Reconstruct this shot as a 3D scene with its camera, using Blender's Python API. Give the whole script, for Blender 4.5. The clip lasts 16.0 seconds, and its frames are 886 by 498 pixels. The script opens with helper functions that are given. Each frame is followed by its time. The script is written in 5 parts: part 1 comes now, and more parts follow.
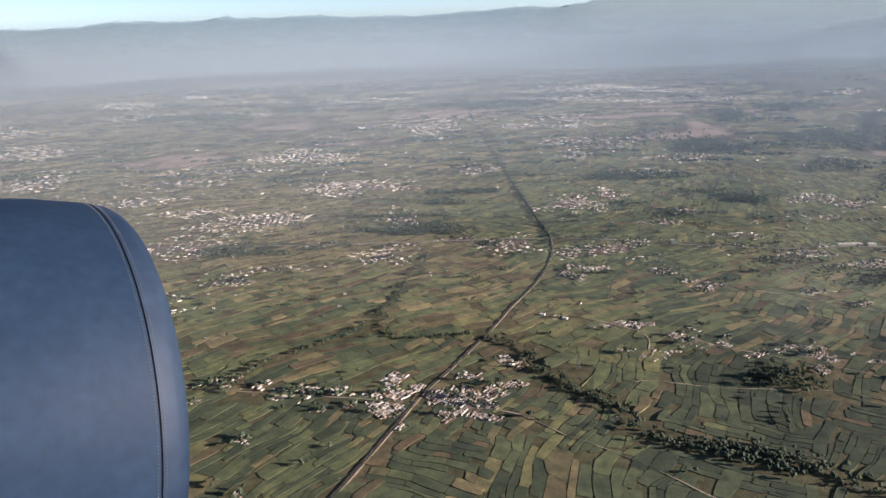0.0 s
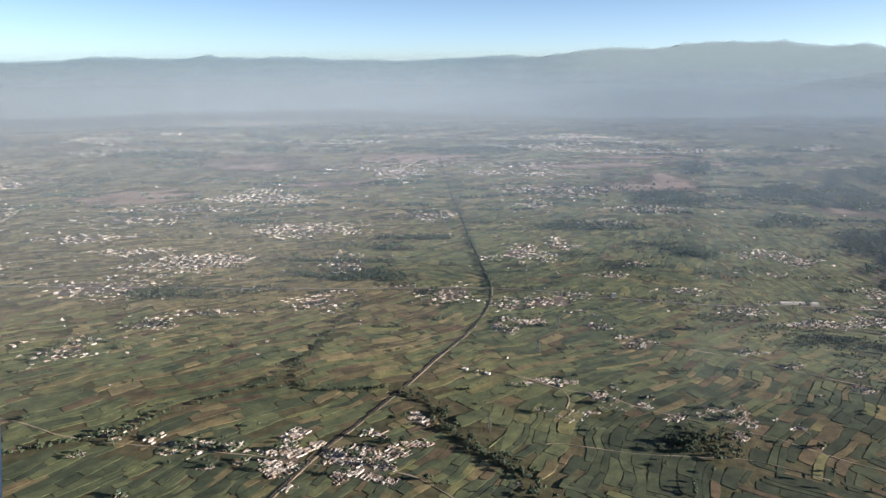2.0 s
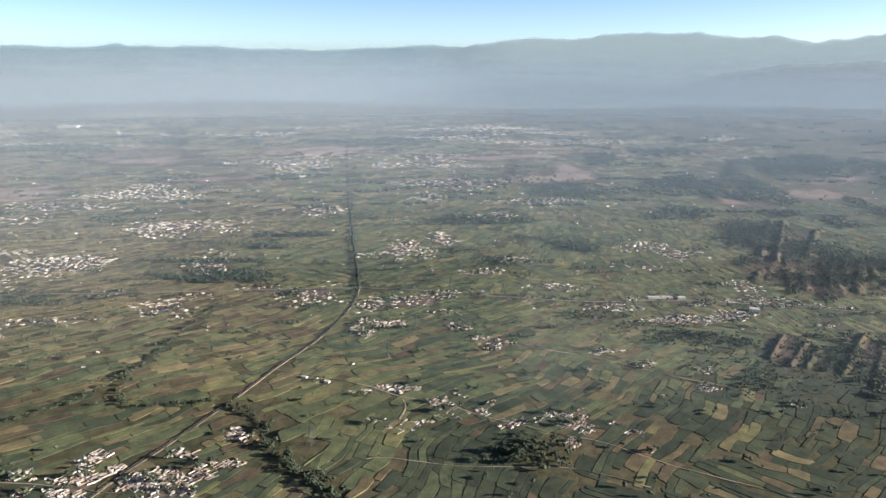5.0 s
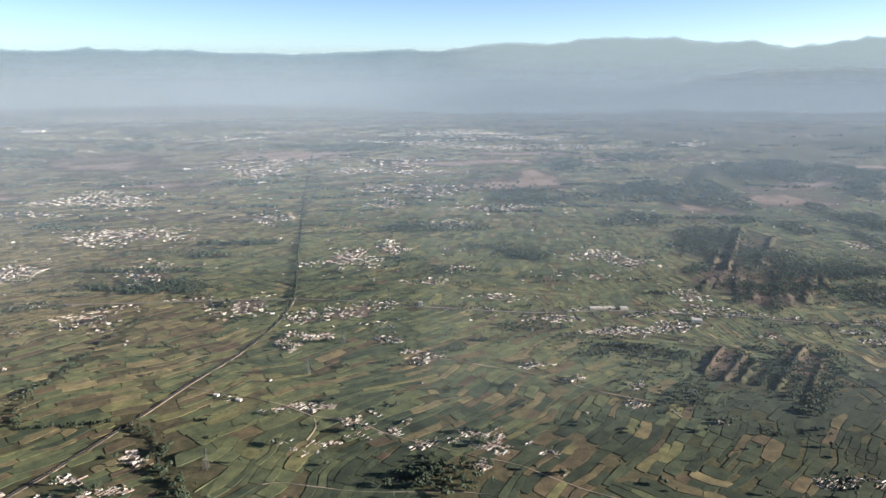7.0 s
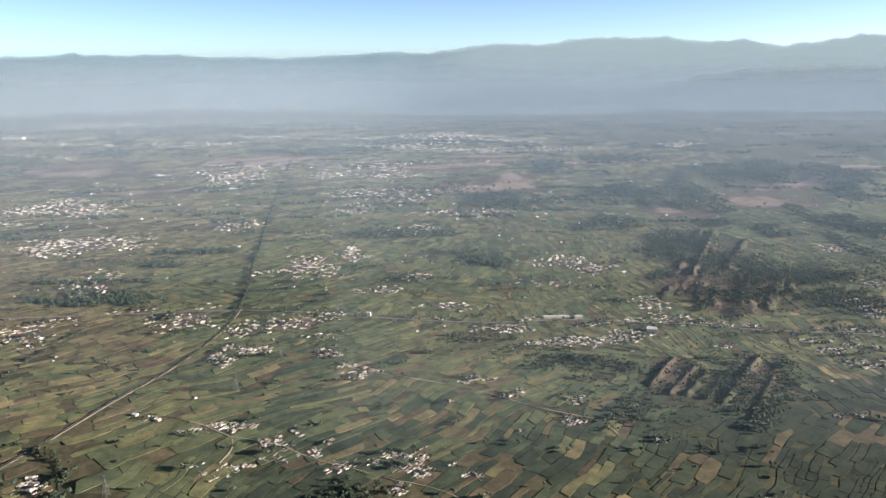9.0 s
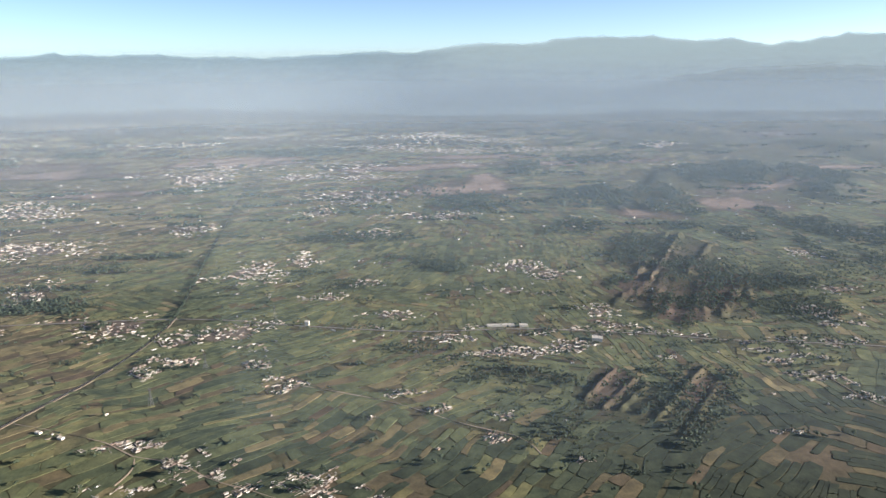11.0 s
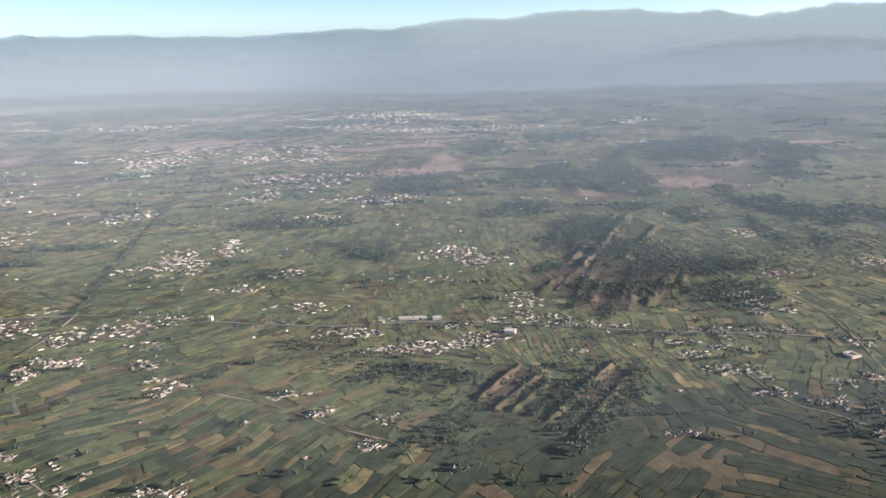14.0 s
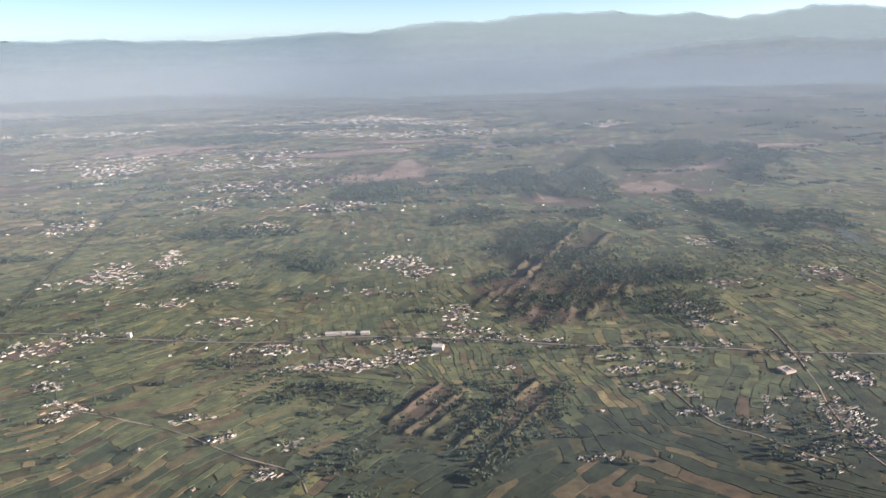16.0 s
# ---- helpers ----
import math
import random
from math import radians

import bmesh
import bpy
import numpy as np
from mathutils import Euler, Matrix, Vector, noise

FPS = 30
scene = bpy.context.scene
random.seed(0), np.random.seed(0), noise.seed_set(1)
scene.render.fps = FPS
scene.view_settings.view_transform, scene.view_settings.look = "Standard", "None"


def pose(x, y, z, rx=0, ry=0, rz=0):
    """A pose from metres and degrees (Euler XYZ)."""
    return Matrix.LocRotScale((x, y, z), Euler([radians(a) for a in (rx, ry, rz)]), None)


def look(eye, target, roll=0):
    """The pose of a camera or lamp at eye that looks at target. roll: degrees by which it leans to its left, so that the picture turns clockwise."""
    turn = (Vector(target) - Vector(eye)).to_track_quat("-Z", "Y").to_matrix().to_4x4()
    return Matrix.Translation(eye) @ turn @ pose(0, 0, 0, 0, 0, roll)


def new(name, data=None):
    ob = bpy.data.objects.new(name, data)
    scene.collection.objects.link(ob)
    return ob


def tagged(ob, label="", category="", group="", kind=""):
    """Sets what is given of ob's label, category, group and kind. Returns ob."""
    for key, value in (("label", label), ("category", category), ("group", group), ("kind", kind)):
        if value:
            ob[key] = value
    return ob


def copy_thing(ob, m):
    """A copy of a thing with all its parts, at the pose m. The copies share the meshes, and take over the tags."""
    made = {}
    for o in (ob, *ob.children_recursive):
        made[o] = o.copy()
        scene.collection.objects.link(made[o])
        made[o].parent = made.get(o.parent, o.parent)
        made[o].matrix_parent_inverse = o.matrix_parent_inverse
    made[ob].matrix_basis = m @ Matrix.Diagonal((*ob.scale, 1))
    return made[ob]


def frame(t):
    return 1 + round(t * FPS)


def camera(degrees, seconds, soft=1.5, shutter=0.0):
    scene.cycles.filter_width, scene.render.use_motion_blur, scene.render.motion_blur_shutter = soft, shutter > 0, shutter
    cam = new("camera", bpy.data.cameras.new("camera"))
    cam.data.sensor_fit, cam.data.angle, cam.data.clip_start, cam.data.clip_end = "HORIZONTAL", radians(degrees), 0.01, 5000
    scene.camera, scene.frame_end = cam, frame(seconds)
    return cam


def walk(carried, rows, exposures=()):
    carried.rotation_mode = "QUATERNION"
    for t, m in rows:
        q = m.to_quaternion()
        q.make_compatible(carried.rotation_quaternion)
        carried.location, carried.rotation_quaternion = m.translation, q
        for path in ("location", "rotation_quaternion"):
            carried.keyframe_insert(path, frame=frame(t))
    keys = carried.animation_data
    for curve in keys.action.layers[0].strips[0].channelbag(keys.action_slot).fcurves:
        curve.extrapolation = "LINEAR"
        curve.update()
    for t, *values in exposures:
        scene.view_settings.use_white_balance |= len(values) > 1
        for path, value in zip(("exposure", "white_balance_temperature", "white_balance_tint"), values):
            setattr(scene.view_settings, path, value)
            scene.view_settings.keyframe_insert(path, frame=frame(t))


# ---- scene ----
cam = camera(62.0, 16.0, soft=1.5)
PATH = [
    (0, (-122.931, -38.855, 292.411), (-122.899, -36.952, 291.797), -1.7),
    (0.5, (-106.82, -33.837, 292.403), (-106.82, -31.935, 291.785), -1.7),
    (1, (-90.685, -28.817, 292.389), (-90.71, -26.913, 291.78), -1.7),
    (1.5, (-74.407, -23.738, 292.371), (-74.444, -21.822, 291.799), -1.4),
    (2, (-57.993, -18.563, 292.347), (-57.928, -16.629, 291.843), 0.2),
    (2.5, (-41.517, -13.341, 292.319), (-41.316, -11.414, 291.822), 1.4),
    (3, (-25.109, -8.139, 292.303), (-24.875, -6.218, 291.798), 1.5),
    (3.5, (-8.896, -3.005, 292.304), (-8.684, -1.078, 291.811), 1.1),
    (4, (7.155, 2.023, 292.308), (7.369, 3.949, 291.813), 0.6),
    (4.2, (13.572, 4.001, 292.307), (13.788, 5.925, 291.805), 0.5),
    (6.3, (80.95, 24.503, 292.158), (81.195, 26.415, 291.622), 1.0),
    (6.5, (87.421, 26.476, 292.152), (87.672, 28.389, 291.622), 1.0),
    (7, (103.741, 31.449, 292.143), (103.994, 33.364, 291.627), 0.6),
    (7.5, (120.212, 36.463, 292.155), (120.46, 38.38, 291.643), 0.3),
    (8, (136.8, 41.543, 292.184), (137.046, 43.46, 291.673), 0.1),
    (8.5, (153.491, 46.661, 292.224), (153.736, 48.579, 291.711), 0.1),
    (9, (170.244, 51.777, 292.259), (170.489, 53.695, 291.748), -0.0),
    (9.2, (176.955, 53.823, 292.272), (177.204, 55.741, 291.761), -0.1),
    (11.3, (247.496, 75.289, 292.772), (247.746, 77.206, 292.259), -0.1),
    (11.5, (254.216, 77.312, 292.786), (254.468, 79.228, 292.273), -0.1),
    (12, (271.019, 82.281, 292.827), (271.276, 84.197, 292.314), -0.1),
    (12.5, (287.9, 87.195, 292.872), (288.151, 89.111, 292.355), -0.6),
    (13, (304.898, 92.119, 292.907), (305.138, 94.031, 292.37), -1.1),
    (13.5, (322.014, 97.07, 292.934), (322.258, 98.973, 292.369), -0.9),
    (14, (339.206, 102.079, 292.962), (339.452, 103.98, 292.391), -0.9),
    (14.5, (356.447, 107.148, 292.978), (356.699, 109.05, 292.412), -0.8),
    (15, (373.703, 112.256, 292.989), (373.97, 114.155, 292.422), -0.5),
    (15.5, (390.98, 117.415, 292.998), (391.248, 119.314, 292.432), -0.7),
    (16, (408.264, 122.606, 293.01), (408.531, 124.506, 292.446), -1.1),
]
walk(cam, [(t, look(eye, target, roll)) for t, eye, target, roll in PATH], [(0, 1.33, 6500, 21), (1.2, 1.33, 6480, 20), (2.2, 1.31, 6420, 15), (4, 1.41, 6400, 14), (9, 1.47, 6400, 14), (13, 1.47, 6440, 15), (14.2, 1.51, 6540, 18), (16, 1.51, 6600, 19)])

# ---------------------------------------------------------------- sky, sun
SUN_BEARING, SUN_UP = radians(99), radians(12.8)
world = bpy.data.worlds.new("sky")
scene.world = world
world.use_nodes = True
wn = world.node_tree
sky = wn.nodes.new("ShaderNodeTexSky")
sky.sky_type, sky.sun_disc = "NISHITA", False
sky.sun_elevation, sky.sun_rotation = SUN_UP, SUN_BEARING
sky.altitude, sky.air_density, sky.dust_density, sky.ozone_density = 900, 0.38, 0.6, 1.2
cool = wn.nodes.new("ShaderNodeMix")
cool.data_type, cool.blend_type = "RGBA", "MULTIPLY"
cool.inputs[0].default_value, cool.inputs[7].default_value = 1.0, (1.02, 1.03, 0.93, 1)
wn.links.new(sky.outputs["Color"], cool.inputs[6])
wn.links.new(cool.outputs[2], wn.nodes["Background"].inputs["Color"])
wn.nodes["Background"].inputs["Strength"].default_value = 0.082
sun_data = bpy.data.lights.new("sun", "SUN")
sun_data.energy, sun_data.angle, sun_data.color = 4.95, radians(0.6), (1.0, 0.92, 0.79)
TO_SUN = Vector((math.sin(SUN_BEARING) * math.cos(SUN_UP), math.cos(SUN_BEARING) * math.cos(SUN_UP), math.sin(SUN_UP)))
sun = new("sun", sun_data)
sun.matrix_world = look(TO_SUN * 1000, (0, 0, 0))


# ---------------------------------------------------------------- materials
def material(name, rough=0.9, metal=0.0):
    m = bpy.data.materials.new(name)
    m.use_nodes = True
    b = m.node_tree.nodes["Principled BSDF"]
    b.inputs["Roughness"].default_value, b.inputs["Metallic"].default_value = rough, metal
    b.inputs["Specular IOR Level"].default_value = 0.2 if rough > 0.6 else 0.5
    return m, m.node_tree, b


def node(tree, kind, **inputs):
    n = tree.nodes.new(kind)
    for key, value in inputs.items():
        n.inputs[key].default_value = value
    return n


def ramp(tree, source, stops, constant=False):
    r = tree.nodes.new("ShaderNodeValToRGB")
    r.color_ramp.interpolation = "CONSTANT" if constant else "LINEAR"
    while len(r.color_ramp.elements) < len(stops):
        r.color_ramp.elements.new(0.5)
    for e, (at, c) in zip(r.color_ramp.elements, stops):
        e.position, e.color = at, (*c, 1)
    tree.links.new(source, r.inputs["Fac"])
    return r.outputs["Color"]


def mix(tree, fac, a, b, how="MIX"):
    n = tree.nodes.new("ShaderNodeMix")
    n.data_type, n.blend_type = "RGBA", how
    for slot, v in ((0, fac), (6, a), (7, b)):
        if isinstance(v, (int, float)):
            n.inputs[slot].default_value = v
        elif isinstance(v, tuple):
            n.inputs[slot].default_value = (*v, 1)
        else:
            tree.links.new(v, n.inputs[slot])
    return n.outputs[2]


def place_noise(tree, scale, detail=4.0, rough=0.6, stretch=(1, 1, 1)):
    g = tree.nodes.new("ShaderNodeNewGeometry")
    mp = tree.nodes.new("ShaderNodeMapping")
    mp.inputs["Scale"].default_value = stretch
    tree.links.new(g.outputs["Position"], mp.inputs["Vector"])
    n = node(tree, "ShaderNodeTexNoise", Scale=scale, Detail=detail, Roughness=rough)
    tree.links.new(mp.outputs["Vector"], n.inputs["Vector"])
    return n.outputs["Fac"]


def bump(tree, bsdf, height, strength, distance):
    n = node(tree, "ShaderNodeBump", Strength=strength, Distance=distance)
    tree.links.new(height, n.inputs["Height"])
    tree.links.new(n.outputs["Normal"], bsdf.inputs["Normal"])


def make_ground():
    m, t, b = material("rough_pasture", 1.0)
    big = ramp(t, place_noise(t, 0.006, 6), [(0.35, (0.058, 0.064, 0.036)), (0.5, (0.090, 0.087, 0.050)), (0.65, (0.140, 0.115, 0.074))])
    fine = ramp(t, place_noise(t, 0.12, 5), [(0.3, (0.55, 0.55, 0.55)), (0.7, (1.3, 1.25, 1.15))])
    c = mix(t, 1.0, big, fine, "MULTIPLY")
    at = t.nodes.new("ShaderNodeAttribute")
    at.attribute_name = "bare"
    soil = ramp(t, place_noise(t, 0.11, 7, 0.7), [(0.3, (0.060, 0.044, 0.034)), (0.7, (0.155, 0.105, 0.080))])
    dust = ramp(t, place_noise(t, 0.02, 6), [(0.3, (0.24, 0.165, 0.130)), (0.7, (0.38, 0.270, 0.215))])
    soil = mix(t, ramp(t, at.outputs["Fac"], [(0.5, (0, 0, 0)), (1.0, (1, 1, 1))]), soil, dust)
    c = mix(t, ramp(t, at.outputs["Fac"], [(0.0, (0, 0, 0)), (0.5, (1, 1, 1))]), c, soil)
    t.links.new(c, b.inputs["Base Color"])
    bump(t, b, place_noise(t, 0.5, 4), 0.6, 0.6)
    return m


def make_field():
    m, t, b = material("field_crop", 0.95)
    at = t.nodes.new("ShaderNodeAttribute")
    at.attribute_name = "crop"
    c = ramp(t, at.outputs["Fac"], [(0.0, (0.041, 0.053, 0.038)), (0.2, (0.069, 0.087, 0.056)), (0.42, (0.122, 0.140, 0.075)), (0.58, (0.166, 0.162, 0.082)),
                                   (0.68, (0.112, 0.086, 0.060)), (0.76, (0.160, 0.138, 0.080)), (1.0, (0.240, 0.203, 0.114))])
    isl = t.nodes.new("ShaderNodeNewGeometry")
    v = ramp(t, isl.outputs["Random Per Island"], [(0.0, (0.86, 0.88, 0.9)), (1.0, (1.14, 1.12, 1.06))])
    c = mix(t, 1.0, c, v, "MULTIPLY")
    patchy = ramp(t, place_noise(t, 0.07, 5), [(0.3, (0.58, 0.62, 0.66)), (0.7, (1.42, 1.33, 1.2))])
    c = mix(t, 1.0, c, patchy, "MULTIPLY")
    rows = ramp(t, place_noise(t, 0.6, 4, 0.7, (1.0, 0.5, 1.0)), [(0.3, (0.82, 0.82, 0.82)), (0.7, (1.18, 1.18, 1.18))])
    c = mix(t, 1.0, c, rows, "MULTIPLY")
    t.links.new(c, b.inputs["Base Color"])
    bump(t, b, place_noise(t, 0.8, 4), 0.4, 0.3)
    return m


def make_leaf(name, dark, light):
    m, t, b = material(name, 0.85)
    g = t.nodes.new("ShaderNodeNewGeometry")
    c = ramp(t, g.outputs["Random Per Island"], [(0.0, dark), (0.6, tuple((a + z) / 2 for a, z in zip(dark, light))), (1.0, light)])
    c = mix(t, 1.0, c, ramp(t, place_noise(t, 1.5, 3), [(0.3, (0.65, 0.65, 0.65)), (0.7, (1.3, 1.3, 1.3))]), "MULTIPLY")
    t.links.new(c, b.inputs["Base Color"])
    bump(t, b, place_noise(t, 3.0, 3), 0.8, 0.2)
    return m


WALLS = [(0.0, (0.60, 0.56, 0.50)), (0.12, (0.36, 0.28, 0.235)), (0.28, (0.48, 0.43, 0.38)), (0.42, (0.73, 0.70, 0.65)), (0.54, (0.40, 0.30, 0.25)), (0.68, (0.56, 0.49, 0.42)), (0.80, (0.83, 0.81, 0.78)), (0.88, (0.27, 0.23, 0.21)), (0.95, (0.42, 0.41, 0.41))]


def make_wall(name, by_object):
    m, t, b = material(name, 0.9)
    src = t.nodes.new("ShaderNodeObjectInfo" if by_object else "ShaderNodeNewGeometry")
    c = ramp(t, src.outputs["Random" if by_object else "Random Per Island"], WALLS, True)
    stain = ramp(t, place_noise(t, 1.2, 5, 0.65, (1, 1, 0.35)), [(0.3, (0.72, 0.7, 0.66)), (0.65, (1.05, 1.05, 1.05))])
    t.links.new(mix(t, 1.0, c, stain, "MULTIPLY"), b.inputs["Base Color"])
    bump(t, b, place_noise(t, 6, 3), 0.3, 0.03)
    return m


def make_plain(name, stops, scale, rough=0.9, metal=0.0, bumps=0.3, depth=0.1):
    m, t, b = material(name, rough, metal)
    a = ramp(t, place_noise(t, scale, 5), [(0.3, stops[0]), (0.7, stops[1])])
    f = ramp(t, place_noise(t, scale * 9, 3), [(0.3, (0.85, 0.85, 0.85)), (0.7, (1.12, 1.12, 1.12))])
    t.links.new(mix(t, 1.0, a, f, "MULTIPLY"), b.inputs["Base Color"])
    if bumps:
        bump(t, b, place_noise(t, scale * 6, 3), bumps, depth)
    return m


M_GROUND, M_FIELD = make_ground(), make_field()
M_LEAF = make_leaf("tree_foliage", (0.034, 0.050, 0.034), (0.080, 0.099, 0.060))
M_BUSH = make_leaf("hedge_foliage", (0.030, 0.044, 0.024), (0.075, 0.090, 0.045))
M_HOUSE, M_HOUSES = make_wall("limewashed_wall", True), make_wall("village_wall", False)
M_ROOF = make_plain("flat_roof_screed", ((0.13, 0.112, 0.098), (0.32, 0.285, 0.25)), 0.15)
M_DOOR = make_plain("painted_door", ((0.05, 0.10, 0.12), (0.10, 0.16, 0.17)), 3, 0.6)
M_GLASS = make_plain("dark_window", ((0.02, 0.025, 0.03), (0.05, 0.055, 0.06)), 3, 0.2, 0, 0)
M_BARK = make_plain("bark", ((0.05, 0.035, 0.025), (0.11, 0.085, 0.06)), 3)
M_DIRT = make_plain("dirt_road", ((0.28, 0.22, 0.16), (0.44, 0.355, 0.26)), 0.1)
M_EARTH = make_plain("trodden_earth", ((0.10, 0.080, 0.060), (0.19, 0.150, 0.115)), 0.12)
M_ASPHALT = make_plain("asphalt", ((0.19, 0.175, 0.155), (0.29, 0.265, 0.235)), 0.3)
M_BALLAST = make_plain("dark_ballast", ((0.022, 0.020, 0.018), (0.038, 0.033, 0.029)), 0.5)
M_STEEL = make_plain("steel", ((0.30, 0.30, 0.30), (0.45, 0.45, 0.45)), 4, 0.4, 0.8)
M_LATTICE = make_plain("weathered_lattice", ((0.10, 0.10, 0.10), (0.17, 0.17, 0.165)), 4, 0.6, 0.3)
M_WATER = make_plain("river_water", ((0.05, 0.06, 0.05), (0.09, 0.10, 0.08)), 0.02, 0.6, 0, 0.05)
M_ROCK = make_plain("mountain_scrub", ((0.028, 0.036, 0.028), (0.075, 0.068, 0.052)), 0.012, 1.0, 0, 0.5, 8)


# ---------------------------------------------------------------- small building blocks
def mesh_of(name, verts, faces, mat, attribute=None):
    me = bpy.data.meshes.new(name)
    me.from_pydata(verts, [], faces)
    if attribute is not None:
        a = me.attributes.new(attribute[0], "FLOAT", "POINT")
        a.data.foreach_set("value", np.asarray(attribute[1], np.float32))
    me.materials.append(mat)
    return me


def part(name, me, parent, label=""):
    ob = new(name, me)
    ob.parent = parent
    if label:
        tagged(ob, label)
    return ob


def smooth_noise(x, y, size, seed=0):
    """Cheap, vectorised, smooth waves in about -1 to 1."""
    r = np.random.RandomState(seed)
    out = np.zeros_like(x, dtype=float)
    for k in range(7):
        a, p, s = r.uniform(0, math.pi), r.uniform(0, 6.28), size * r.uniform(0.6, 1.7)
        out += np.sin((x * math.cos(a) + y * math.sin(a)) * 6.283 / s + p)
    return out / 3.2


def segment_distance(x, y, x0, y0, x1, y1):
    dx, dy = x1 - x0, y1 - y0
    t = np.clip(((x - x0) * dx + (y - y0) * dy) / (dx * dx + dy * dy), 0, 1)
    return np.hypot(x - x0 - t * dx, y - y0 - t * dy)


def line_distance(x, y, pts):
    return np.min([segment_distance(x, y, *a, *b) for a, b in zip(pts, pts[1:])], axis=0)


def ellipse(x, y, cx, cy, rx, ry, turn=0.0):
    c, s = math.cos(radians(turn)), math.sin(radians(turn))
    u, v = (x - cx) * c + (y - cy) * s, -(x - cx) * s + (y - cy) * c
    return np.hypot(u / rx, v / ry)


# ---------------------------------------------------------------- the lie of the land
RAIL = [(-300, 130), (-180, 387), (-136, 488), (-108, 538), (-67, 614), (-44, 663), (-7, 736), (18, 803), (31, 860), (36, 908), (33, 1000), (27, 1159), (17, 1460), (10, 1843), (5, 2200)]
ROAD = [(-900, 935), (-306, 905), (37, 896), (187, 853), (308, 823), (421, 815), (543, 786), (620, 757), (746, 727), (830, 700), (1000, 668), (1300, 640)]
LANE_WEST = [(-700, 640), (-420, 555), (-329, 516), (-184, 486), (-130, 471), (-69, 458), (-32, 423), (11, 385), (60, 330)]
LANE_MID = [(-40, 659), (33, 624), (70, 594)]
LANE_HILL = [(205, 512), (227, 498), (264, 464), (330, 420)]
LANE_PATH = [(72, 590), (74, 575), (68, 555)]
LANE_SOUTH = [(40, 497), (57, 497), (110, 480), (189, 468), (235, 440)]
LANE_FIELD = [(161, 718), (235, 677), (275, 652), (322, 612), (364, 583), (375, 557)]
LANE_EAST = [(676, 651), (683, 597), (706, 572), (725, 545), (742, 521)]
LANE_TOWN = [(830, 760), (815, 690), (800, 640), (785, 600), (770, 540), (775, 480)]
STREAM = [(-75, 596), (-48, 560), (-33, 526), (-7, 484), (15, 464), (24, 431), (38, 411), (79, 391), (115, 369), (154, 343), (220, 310)]
BROOK = [(-120, 850), (-141, 802), (-162, 694), (-181, 657), (-205, 610), (-270, 556), (-302, 521), (-400, 480)]
LANES = [LANE_WEST, LANE_MID, LANE_HILL, LANE_PATH, LANE_SOUTH, LANE_FIELD, LANE_EAST, LANE_TOWN]


def gullies(x, y, bearing, count, gap, length, width, height, seed, loose=1.0):
    """Parallel ridges between gullies: start, end, half width, height of each."""
    r = random.Random(seed)
    dx, dy = math.sin(radians(bearing)), math.cos(radians(bearing))
    out = []
    for k in range(count):
        lean = radians(bearing + r.uniform(-9, 9) * loose)
        dx, dy = math.sin(lean), math.cos(lean)
        off, slip = (k - (count - 1) / 2) * gap + r.uniform(-0.4, 0.4) * gap * loose, r.uniform(-0.3, 0.3) * length * loose
        long = length * r.uniform(1 - 0.7 * loose, 1.0) / 2
        cx, cy = x + dy * off + dx * slip, y - dx * off + dy * slip
        out.append((cx - dx * long, cy - dy * long, cx + dx * long, cy + dy * long, width * r.uniform(0.7, 1.2), height * r.uniform(0.7, 1.2)))
    return out


RIDGES = [(436, 640, 484, 698, 2.4, 2.3), (446, 622, 496, 676, 2.4, 2.0), (460, 618, 503, 664, 2.2, 1.7), (486, 600, 572, 692, 3.0, 2.4), (498, 574, 560, 646, 3.0, 1.5)]
RIDGES += gullies(650, 905, 30, 8, 20, 180, 5.5, 1.6, 2) + gullies(712, 1105, 32, 7, 23, 220, 6.0, 1.9, 3) + [(632, 968, 783, 1205, 4.5, 4.2), (618, 985, 765, 1215, 4, 2.4)]
RIDGES += gullies(1170, 1740, 35, 14, 34, 330, 11, 8, 4) + gullies(830, 1560, 40, 6, 32, 190, 10, 6, 5)


def land(x, y):
    """Height of the ground."""
    x, y = np.asarray(x, float), np.asarray(y, float)
    h = 0.5 * smooth_noise(x, y, 260, 3)
    ridge = np.zeros_like(h)
    rough = 1 + 0.35 * smooth_noise(x, y, 40, 5) + 0.30 * smooth_noise(x, y, 13, 6) + 0.22 * smooth_noise(x, y, 6, 8)
    for x0, y0, x1, y1, w, tall in RIDGES:
        d = segment_distance(x, y, x0, y0, x1, y1)
        ridge = np.maximum(ridge, tall * rough * np.clip(1.25 * np.exp(-((d / w) ** 2)) - 0.1, 0, 1))
    h = h + ridge
    far = np.clip((y - 2300) / 1500, 0, 1)
    h = h + far * (8 + 9 * smooth_noise(x, y, 700, 7)) + far * far * 14
    east = np.clip((x - 1150) / 600, 0, 1) * np.clip((y - 1500) / 700, 0, 1)
    h = h + east * (14 + 12 * smooth_noise(x, y, 420, 9))
    stream = line_distance(x, y, STREAM)
    return h - 2.2 * np.exp(-((stream / 4.5) ** 2))


def height_table(x0, x1, y0, y1, step):
    gx, gy = np.meshgrid(np.arange(x0, x1 + step, step), np.arange(y0, y1 + step, step))
    return x0, y0, step, land(gx, gy).tolist()


TABLES = [height_table(-400, 1000, 300, 1340, 5), height_table(-3200, 3200, -200, 4400, 40)]


